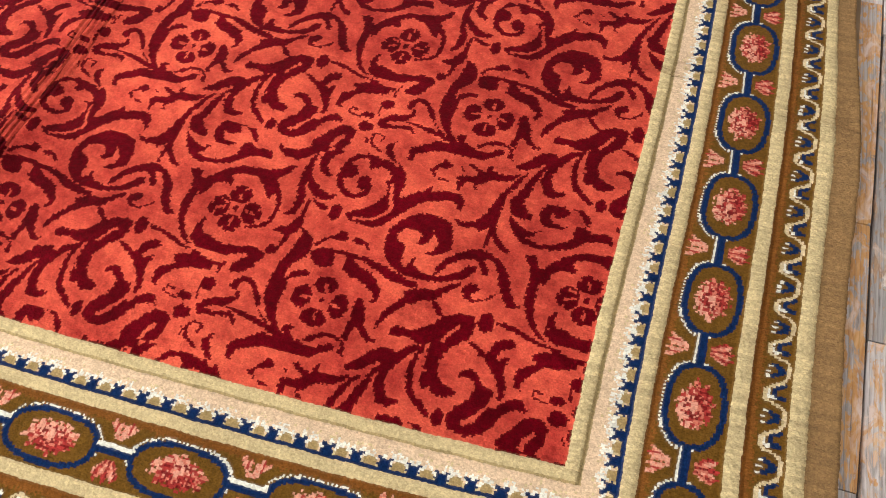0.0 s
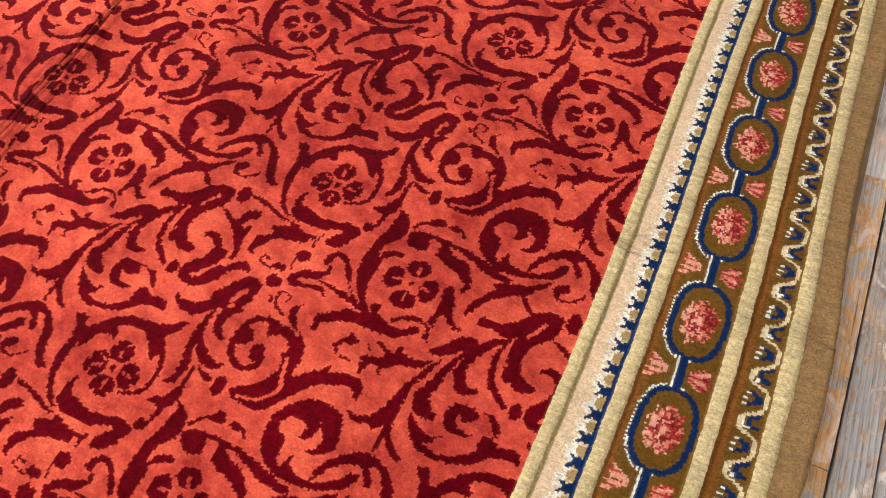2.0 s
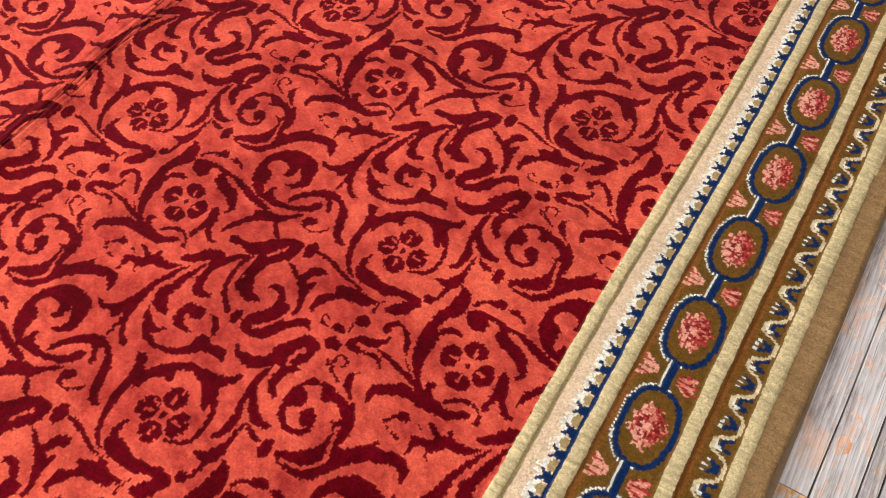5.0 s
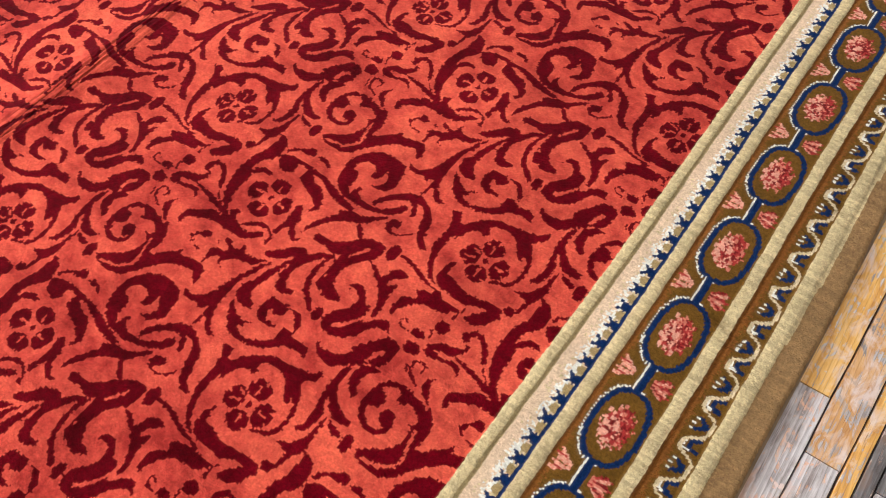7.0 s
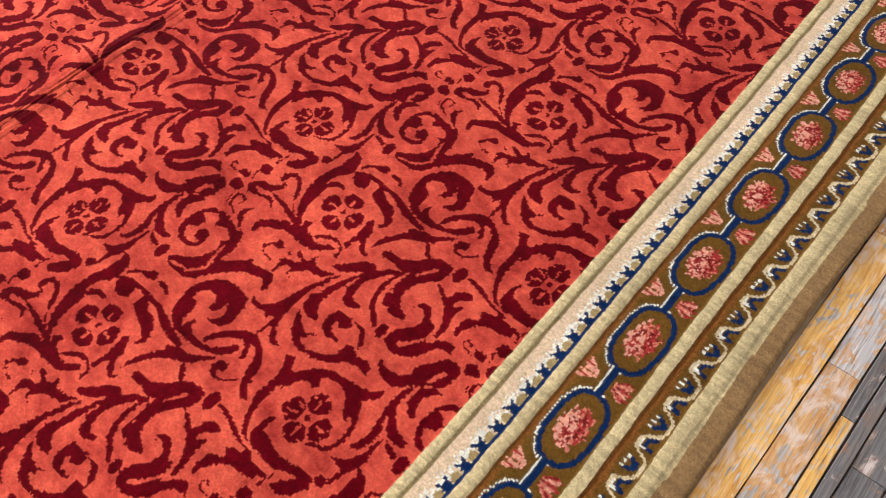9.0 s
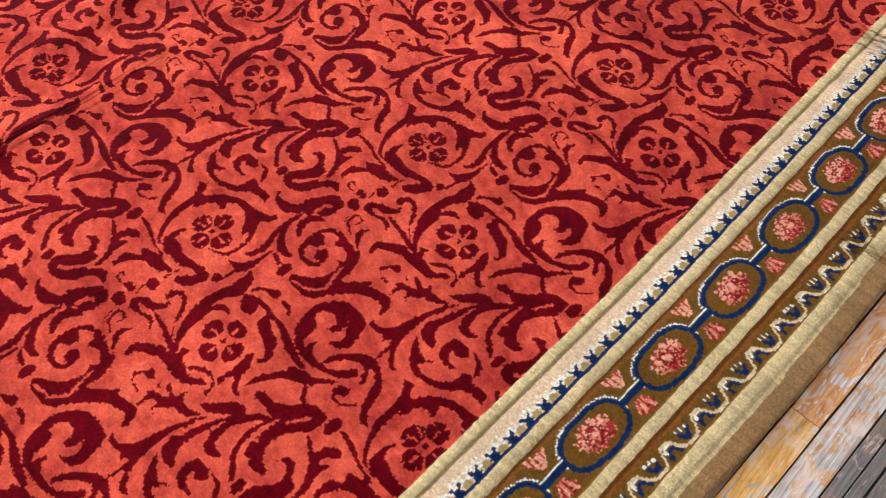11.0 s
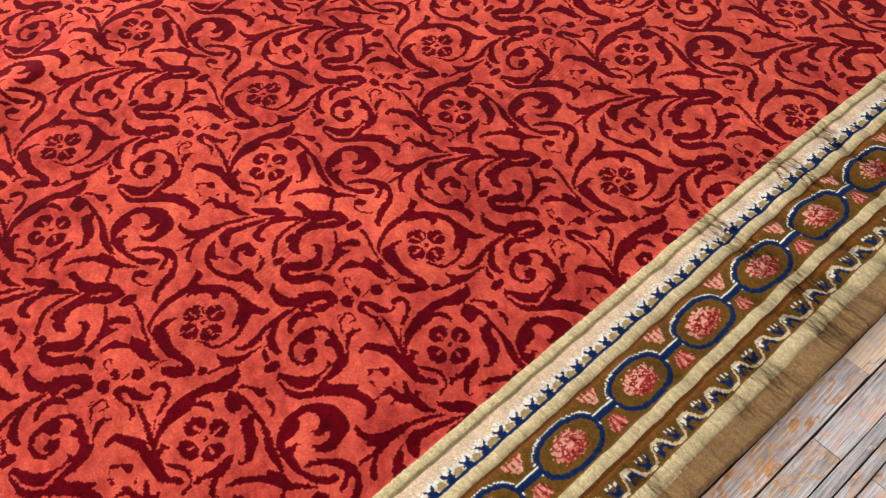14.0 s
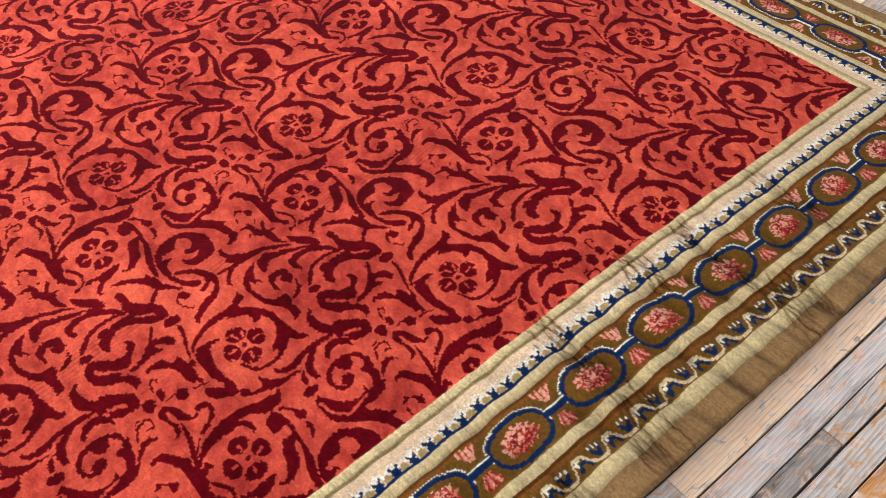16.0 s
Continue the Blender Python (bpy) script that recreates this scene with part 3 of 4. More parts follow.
    chart.fill(True, (515, -225), (514, -215), (525, -206), (541, -205), (553, -218), (563, -231), (577, -233), (581, -246), (578, -262), (591, -267), (599, -252), (612, -243), (624, -239), (635, -244), (643, -262), (635, -259), (620, -261), (608, -269), (600, -283), (594, -298), (585, -309), (571, -320), (554, -326), (536, -325), (522, -318), (515, -307), (516, -296), (522, -283), (533, -271), (543, -261), (546, -247), (548, -235), (541, -227), (532, -221), (522, -220))
    chart.stroke(False, (545, -303, 9), (556, -297, 9), (564, -285, 7), (571, -275, 6), (578, -265, 5), (582, -251, 4))
    chart.oval(True, (501, -304), (11, 16))
    chart.fill(True, (591, -347), (600, -334), (609, -312), (621, -296), (632, -282), (644, -267), (660, -265), (675, -269), (683, -277), (680, -294), (680, -307), (676, -318), (670, -326), (661, -333), (649, -342), (641, -351), (632, -348), (618, -348), (601, -349))
    chart.stroke(False, (659, -297, 10), (650, -306, 9), (648, -320, 8), (643, -331, 7), (633, -340, 6))
    chart.fill(True, (610, -219), (608, -198), (611, -181), (625, -174), (637, -167), (629, -158), (625, -151), (638, -145), (657, -140), (676, -140), (692, -144), (705, -146), (700, -158), (678, -168), (654, -171), (642, -180), (633, -191), (624, -205), (621, -212), (624, -222), (617, -222))
    chart.stroke(True, (659, -219, 5), (648, -215, 5), (643, -224, 5), (648, -231, 5), (663, -234, 5), (672, -235, 4))
    chart.oval(True, (682, -226), (10, 9))
    chart.oval(True, (692, -258), (14, 15))
    chart.oval(True, (708, -191), (15, 14))
    chart.stroke(True, (697, -208, 5), (697, -221, 5))
    chart.oval(True, (535, -111), (14, 21))
    chart.stroke(True, (554, -107, 6), (568, -107, 10), (585, -111, 10), (601, -116, 10), (618, -123, 8), (634, -128, 7), (651, -131, 5))
    chart.fill(True, (563, 47), (580, 53), (591, 48), (598, 25), (614, 42), (641, 63), (645, 44), (624, 22), (610, 8), (605, -6), (605, -25), (606, -50), (611, -74), (621, -95), (635, -112), (648, -120), (637, -121), (622, -113), (608, -95), (596, -71), (587, -49), (586, -22), (586, 4), (580, 26))
    chart.fill(True, (637, -109), (636, -73), (645, -61), (642, -77), (651, -93), (678, -104), (683, -126), (657, -121))
    chart.fill(True, (417, 95), (438, 91), (457, 102), (468, 121), (475, 145), (482, 169), (489, 191), (502, 187), (496, 168), (496, 145), (496, 123), (498, 101), (502, 83), (511, 69), (525, 56), (540, 50), (531, 42), (517, 46), (505, 59), (495, 73), (493, 58), (491, 44), (486, 39), (485, 56), (486, 78), (484, 92), (476, 82), (470, 75), (460, 84), (442, 79), (425, 82))
    chart.stroke(True, (46, -267, 5), (49, -252, 5), (34, -247, 5), (25, -252, 6), (25, -267, 7), (30, -279, 7), (45, -287, 6), (55, -293, 5))
    chart.fill(True, (80, -254), (74, -260), (62, -271), (63, -283), (68, -295), (79, -303), (89, -311), (100, -325), (114, -332), (114, -326), (102, -317), (88, -298), (79, -283), (75, -271), (79, -258))
    chart.fill(True, (13, -307), (35, -304), (58, -305), (72, -316), (76, -326), (28, -338))
    chart.oval(True, (4, -236), (15, 13))
    chart.fill(True, (401, -346), (404, -335), (417, -325), (437, -320), (454, -324), (468, -331), (481, -344), (468, -342), (453, -341), (441, -331), (433, -340), (416, -342))
    chart.fill(True, (709, -253), (709, -237), (715, -223), (726, -217), (731, -226), (720, -234), (733, -240), (733, -252), (720, -258))
    chart.stroke(True, (711, -276, 5), (709, -289, 5), (713, -301, 5))
    chart.oval(True, (-1, 37), (24, 21))
    chart.oval(True, (-32, 1), (21, 25))
    chart.oval(True, (3, -31), (23, 20))
    chart.oval(True, (36, 1), (20, 25))
    chart.oval(False, (1, 3), (14, 15))
    chart.oval(True, (1, 3), (6, 7))
    chart.stroke(False, (-34, 19, 5), (-20, 13, 5))
    chart.stroke(False, (1, 26, 5), (-2, 42, 5))
    chart.stroke(False, (-37, -5, 5), (-21, 1, 5))
    chart.stroke(False, (2, -19, 5), (3, -37, 5))
    chart.stroke(False, (24, 3, 5), (42, 1, 5))
    chart.stroke(False, (-55, 10, 6), (-48, 7, 4))
    chart.stroke(False, (-40, -23, 6), (-36, -16, 4))
    chart.stroke(False, (7, 58, 6), (4, 50, 4))
    chart.stroke(False, (52, 18, 5), (47, 12, 4))
    chart.stroke(False, (59, -14, 6), (49, -10, 4))
    chart.stroke(False, (-9, -51, 6), (-6, -43, 4))
    chart.stroke(False, (27, -41, 5), (19, -38, 4))
    chart.stroke(False, (-27, 48, 6), (-18, 43, 4))
    return chart


YARN = {
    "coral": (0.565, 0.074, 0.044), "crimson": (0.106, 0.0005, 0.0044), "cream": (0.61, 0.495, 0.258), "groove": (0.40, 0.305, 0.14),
    "shell": (0.72, 0.535, 0.345), "white": (0.80, 0.80, 0.68), "blue": (0.005, 0.021, 0.080), "tan": (0.38, 0.27, 0.11),
    "rust": (0.20, 0.075, 0.015), "olive": (0.138, 0.068, 0.011), "rose": (0.60, 0.185, 0.12), "red": (0.36, 0.035, 0.03), "wine": (0.17, 0.012, 0.012),
    "fawn": (0.30, 0.18, 0.075), "straw": (0.68, 0.55, 0.33), "pink": (0.74, 0.35, 0.24),
}
NAMES = list(YARN)
CODE = {n: i for i, n in enumerate(NAMES)}
LINK = 0.22
CHAIN = 0.183
grain = np.random.default_rng(4)


def ground_of(d):
    """The yarn at a distance d outside the red field."""
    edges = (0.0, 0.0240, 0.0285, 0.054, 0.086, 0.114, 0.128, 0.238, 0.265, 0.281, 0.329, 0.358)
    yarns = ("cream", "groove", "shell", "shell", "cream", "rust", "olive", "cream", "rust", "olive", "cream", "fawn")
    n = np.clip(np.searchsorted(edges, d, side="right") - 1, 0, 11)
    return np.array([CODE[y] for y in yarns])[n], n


def paint_border(code, piece, d, u, teeth):
    """Lays teeth, chain and running vine into the border; d runs outwards, u along, each an array of knots."""
    def lay(where, yarn):
        code[where] = CODE[yarn]

    # toothed row
    step = 0.046
    a = ((teeth / step + 0.5) % 1.0 - 0.5) * step
    h = d - 0.054
    tone = grain.random(a.shape)
    n = np.floor(h / KNOT)
    side = np.abs(a)
    zigzag = h + 0.014 + 0.004 * np.sin(teeth * 137) + 0.003 * np.sin(teeth * 611)
    lay((h > -0.022) & (h < 0.026) & (tone < 20 * zigzag), "cream")
    lay((h > -0.006) & (h < 0.016) & (tone < 0.85) & (tone < 60 * (zigzag - 0.007 - 0.10 * (0.023 - side))), "white")
    lay((n >= 3) & (n < 7) & (side > np.where(n == 3, 0.0170, 0.0135)), "tan")
    lay((n == 1) & (np.abs(side - 0.0095) < 0.0024), "blue")
    lay((n == 2) & (side > 0.0040) & (side < 0.0115), "blue")
    lay((n == 3) & (side < 0.0092), "blue")
    lay((n == 4) & (side < 0.0075), "blue")
    lay((n == 5) & (side < 0.0112), "blue")
    lay((n == 6) & (side < 0.0092), "blue")
    lay((n >= 7) & (h < 0.033), "blue")
    # chain of medallions
    c = d - CHAIN
    k = np.floor(u / LINK + 0.5)
    a = u - k * LINK
    ring = lambda ra, rc, e=2.5: (np.abs(a) / ra) ** e + (np.abs(c) / rc) ** e
    band = (d > 0.114) & (d < 0.238)
    b = LINK / 2 - np.abs(a)
    lean = c + 0.004
    lay(band & (ring(0.086, 0.056) < 1) & (ring(0.080, 0.049) >= 1) & (c < 0.012) & (np.sin((a - 0.8 * c) * 840) > -0.45), "white")
    lay(band & (ring(0.082, 0.051) < 1) & (ring(0.072, 0.0405) >= 1), "blue")
    lay(band & (b < 0.036) & (np.abs(lean - 0.001) < 0.0075) & (ring(0.080, 0.050) >= 1), "blue")
    lay(band & (b < 0.036) & (np.abs(lean + 0.009) < 0.0028) & (ring(0.080, 0.050) >= 1), "white")
    inside = band & (ring(0.086, 0.055) < 1)
    piece[inside] = 100
    way = np.arctan2(c * 1.45, a)
    wob = 0.09 * np.sin(9 * way + 2.1 * k) + 0.06 * np.sin(14 * way + k)
    r = np.hypot(a / 0.047, c / 0.0325) + 0.20 * (tone - 0.5)
    flower = band & (r < 0.98 + wob)
    shade = c / 0.03 + 0.4 * a / 0.047
    near = np.full(a.shape, 9.0)
    for n in range(1, 36):
        turn = 2.4 * n + 0.9 * k
        reach = np.sqrt(n / 34)
        near = np.minimum(near, np.hypot(a / 0.047 - reach * np.cos(turn), c / 0.0325 - reach * np.sin(turn)) * (1 + 0.35 * np.sin(5 * n + k)))
    flower = flower & ((near < 0.13) | (r < 0.80))
    lump = flower & (near + 0.05 * (tone - 0.5) < 0.112)
    far = np.hypot(a / 0.047, c / 0.0325)
    lay(flower, "red")
    lay(flower & ~lump & (shade + 1.1 * (tone - 0.5) > 0.45), "wine")
    lay(flower & ~lump & (tone > 0.80) & (shade < 0.4), "rose")
    lay(lump, "rose")
    lay(lump & (shade > 0.35) & (tone > 0.25), "red")
    lay(lump & (shade + 0.5 * (tone - 0.5) < -0.05), "pink")
    lay(flower & (far < 0.55) & (far > 0.26) & (tone > 0.62), "wine")
    lay(band & (np.hypot(a, c * 1.3) < 0.0075), "pink")
    # buds between the medallions
    m = u - (np.floor(u / LINK) + 0.5) * LINK
    fan = c + 0.024
    inner = band & (fan < 0) & (fan > -0.033 + 0.005 * np.sin(m * 420)) & (np.abs(m) < 0.005 - fan * 0.66) & (np.abs(m) < 0.024)
    lay(inner, "pink")
    lay(inner & (np.abs(m + 0.002) < 0.0028) & (fan < -0.008), "olive")
    lay(inner & (np.sin(m * 640) * np.sin(fan * 520) > 0.35), "rose")
    lay(inner & (np.abs(np.abs(m) - 0.012) < 0.0019) & (fan < -0.014), "red")
    fan = c - 0.012
    outer = band & (fan > 0) & (fan < 0.034 + 0.005 * np.sin(m * 420 + 1)) & (np.abs(m) < 0.003 + (0.031 - np.abs(fan - 0.023)) * 0.68) & (np.abs(m) < 0.023)
    spoke = np.sin(m / (fan + 0.012) * 13 + 0.7)
    lay(outer, "rose")
    lay(outer & (spoke + 1.3 * (tone - 0.5) > 0.25), "red")
    lay(outer & (spoke + 0.8 * (tone - 0.5) < -0.75) & (fan > 0.008), "pink")
    lay(outer & (spoke > 0.5) & (tone > 0.6), "wine")
    lay(outer & (fan > 0.031), "red")
    piece[inner | outer] = 200
    # running vine
    pitch = 0.09014
    q = (u - 0.905) / pitch
    q = q - np.floor(q + 0.5)
    v = d - 0.306
    turn = 2 * np.pi * q
    turn = turn + 0.35 * np.sin(turn + 0.6)
    full = np.tanh(1.6 * np.cos(turn))
    track = -0.0172 * full / 0.9217
    slope = 2.0 * (1 - full ** 2) * np.sin(turn) * (1 + 0.35 * np.cos(turn))
    strip = (d > 0.274) & (d < 0.328)
    along = q * pitch

    def leaf(q0, v0, rq, rv, lean=0.0):
        return strip & (np.hypot((along - q0 * pitch - lean * (v - v0)) / rq, (v - v0) / rv) < 1)

    for q0, v0, rq, rv, tilt in ((0.16, 0.006, 0.0052, 0.012, 0.35), (-0.07, 0.006, 0.0050, 0.012, -0.1), (0.05, -0.002, 0.009, 0.0042, 0.0)):
        lay(leaf(q0, v0, rq, rv, tilt), "blue")
    lay(leaf(0.04, -0.0105, 0.011, 0.0034) & (tone < 0.85), "white")
    lay(leaf(-0.09, -0.005, 0.0035, 0.006), "white")
    opposite = (q + 1.0) % 1.0 - 0.5
    along = opposite * pitch
    for q0, v0, rq, rv, tilt in ((0.0, 0.005, 0.009, 0.0068, 0.0), (-0.09, -0.003, 0.0046, 0.010, 0.45), (0.09, -0.003, 0.0046, 0.010, -0.45)):
        lay(leaf(q0, v0, rq, rv, tilt), "blue")
    for q0, v0 in ((-0.13, -0.016), (-0.01, -0.015), (0.11, -0.012)):
        lay(leaf(q0, v0, 0.0024, 0.0048), "white")
    lay(strip & (np.abs(v - track) < 0.0032 * np.sqrt(1 + slope ** 2)), "straw")
    lay(strip & (v < track) & (np.abs(v - track) < 0.0024 * np.sqrt(1 + slope ** 2)) & (tone < 0.55), "cream")


# cracks over the border: where along it, from and to which distance outside the field, how many
CRACKS = ((3.98, -0.02, 0.41, 6), (3.93, 0.30, 0.40, 3), (3.717, 0.30, 0.40, 3), (3.63, 0.31, 0.39, 2), (3.366, 0.29, 0.39, 3), (4.42, -0.02, 0.41, 5), (4.25, -0.02, 0.14, 4), (4.49, 0.28, 0.41, 3), (4.72, 0.0, 0.3, 4), (1.00, -0.01, 0.10, 2), (2.05, 0.23, 0.27, 1), (0.93, 0.24, 0.41, 1), (2.42, 0.31, 0.37, 1))


def broken_pile(d, y, east):
    """How deep the pile is broken: clusters of short uneven breaks across the border."""
    deep = np.zeros_like(d)
    chance = random.Random(5)
    for y0, lo, hi, many in CRACKS:
        for n in range(int(many * 6)):
            middle = chance.uniform(lo, hi)
            half = chance.uniform(0.012, 0.045)
            off = y0 + chance.gauss(0, 0.017) + 0.25 * (chance.random() - 0.5) * 0.1
            tilt = chance.uniform(-0.35, 0.1)
            force = chance.uniform(0.4, 1.0) * min(1, 0.3 + many / 6)
            near = east & (np.abs(d - middle) < half) & (np.abs(y - off) < 0.03)
            if near.any():
                e = d[near] - middle
                line = y[near] - off - tilt * e - 0.002 * np.sin(120 * e + n)
                deep[near] = np.maximum(deep[near], force * np.exp(-(line / 0.0030) ** 2) * np.sqrt(1 - (e / half) ** 2))
    return deep


def fold_bend(x, y):
    """How far a point lies east of the long fold."""
    return x + 1.442 + 0.02 * np.exp(-((y - 1.3) / 0.35) ** 2) + 0.002 * np.sin(9 * y)


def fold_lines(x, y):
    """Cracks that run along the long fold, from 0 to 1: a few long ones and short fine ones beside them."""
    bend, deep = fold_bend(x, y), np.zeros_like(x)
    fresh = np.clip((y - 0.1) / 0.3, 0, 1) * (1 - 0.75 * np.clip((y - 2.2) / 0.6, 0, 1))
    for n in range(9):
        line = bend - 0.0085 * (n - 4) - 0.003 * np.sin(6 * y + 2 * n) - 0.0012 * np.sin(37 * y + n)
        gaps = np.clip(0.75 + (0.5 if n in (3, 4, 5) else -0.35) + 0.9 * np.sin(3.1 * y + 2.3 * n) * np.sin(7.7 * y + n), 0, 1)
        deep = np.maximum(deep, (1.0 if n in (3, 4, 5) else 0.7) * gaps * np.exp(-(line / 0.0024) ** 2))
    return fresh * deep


def crease_phase(x, y):
    return y * 23 - 7 * x + 1.3 * np.sin(3.1 * y) + 0.8 * np.sin(7.3 * y)


def pile_height(x, y, d):
    """The lie of the carpet: padded bands, sunk grooves, soft waves, a long fold and creases over the border."""
    z = np.zeros_like(x)
    for lo, hi, up in ((0.0, 0.0240, 0.0034), (0.086, 0.114, 0.0036), (0.238, 0.265, 0.0036), (0.329, 0.358, 0.0036), (0.128, 0.238, 0.0010)):
        t = np.clip((d - lo) / (hi - lo), 0, 1)
        z += up * np.clip(4 * t * (1 - t), 0, 1) ** 0.22
    for lo, hi, down in ((0.0225, 0.030, 0.0014), (0.114, 0.122, 0.002), (0.264, 0.275, 0.002)):
        t = np.clip((d - lo) / (hi - lo), 0, 1)
        z -= down * 4 * t * (1 - t)
    z += 0.0055 * np.sin(1.9 * x + 1.1 * y + 0.4) * np.sin(1.3 * y - 0.8 * x) + 0.0035 * np.sin(5.1 * x + 2.3 * y) * np.sin(4.3 * y - 1.2 * x + 1)
    z += np.clip(-d / 0.15, 0, 1) * (0.0032 * np.sin(9.5 * x + 6.1 * y + 1.2 * np.sin(2.7 * y)) * np.sin(5.2 * y - 3.1 * x + 0.8) + 0.0016 * np.sin(17 * y - 8 * x + 2 * np.sin(3 * x)))
    # ribs of the padded bands
    padded = ((d > 0) & (d < 0.023)) | ((d > 0.087) & (d < 0.113)) | ((d > 0.239) & (d < 0.263)) | ((d > 0.330) & (d < 0.357))
    rib = 0.5 + 0.5 * np.sin(2 * np.pi * (x + y) / 0.0147 + 2.5 * np.sin(19 * y + 7 * x))
    z -= 0.0013 * padded * rib + 0.0008 * (d > 0.359) * rib
    # long fold with broken pile beside it, and the wrinkle that runs off from its end
    fresh = 1 - 0.7 * np.clip((y - 2.3) / 0.8, 0, 1)
    z += 0.009 * fresh * np.exp(-(fold_bend(x, y) / 0.05) ** 2) - 0.0035 * fold_lines(x, y)
    off = y - 1.75
    wrinkle = x + 1.62 + 0.03 * off + 0.045 * off ** 2
    z += 0.018 * np.exp(-(wrinkle / 0.055) ** 2) * np.clip(off / 0.25, 0, 1) * np.clip((3.9 - y) / 0.4, 0, 1) * (0.55 + 0.45 * np.sin(4.6 * y + 0.8))
    # the east border has lain folded: it ripples along its length, with cracks in the pile
    side = np.clip((d + 0.03) / 0.08, 0, 1) * (x > -0.5)
    swell = np.exp(-((y - 4.15) / 0.75) ** 2) + 0.12
    z += side * swell * (0.0135 * np.sqrt(np.sin(crease_phase(x, y)) ** 2 + 0.015) + 0.0016 * np.sin(y * 71 + 6 * x + np.sin(11 * y)))
    for y0, lo, hi, many in CRACKS:
        across = np.clip((d - lo) / 0.02, 0, 1) * np.clip((hi - d) / 0.02, 0, 1) * (x > -0.5)
        z -= 0.003 * across * np.exp(-((y - y0) / 0.03) ** 2)
    z -= 0.0035 * broken_pile(d, y, x > -0.5)
    return z


def patches(x, y, size, seed):
    """Smooth random blotches, from 0 to 1."""
    table = np.random.default_rng(seed).random((101, 101))
    total = np.zeros_like(x)
    for k, share in ((1, 0.5), (2.3, 0.3), (5.1, 0.2)):
        u, v = x / size * k + 200.3, y / size * k + 200.7
        i, j = np.floor(u).astype(int), np.floor(v).astype(int)
        s, t = u - i, v - j
        s, t = s * s * (3 - 2 * s), t * t * (3 - 2 * t)
        at = lambda p, q: table[(i + p) % 101, (j + q) % 101]
        total += share * ((at(0, 0) * (1 - s) + at(1, 0) * s) * (1 - t) + (at(0, 1) * (1 - s) + at(1, 1) * s) * t)
    return np.clip(0.5 + 1.5 * (total - 0.5), 0, 1)


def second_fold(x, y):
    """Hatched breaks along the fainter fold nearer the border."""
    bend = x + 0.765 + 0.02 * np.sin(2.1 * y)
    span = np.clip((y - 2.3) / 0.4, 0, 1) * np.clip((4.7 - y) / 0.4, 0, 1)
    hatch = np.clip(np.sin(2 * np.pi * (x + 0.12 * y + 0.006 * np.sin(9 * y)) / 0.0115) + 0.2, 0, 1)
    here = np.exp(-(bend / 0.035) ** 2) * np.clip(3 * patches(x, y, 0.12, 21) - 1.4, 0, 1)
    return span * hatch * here


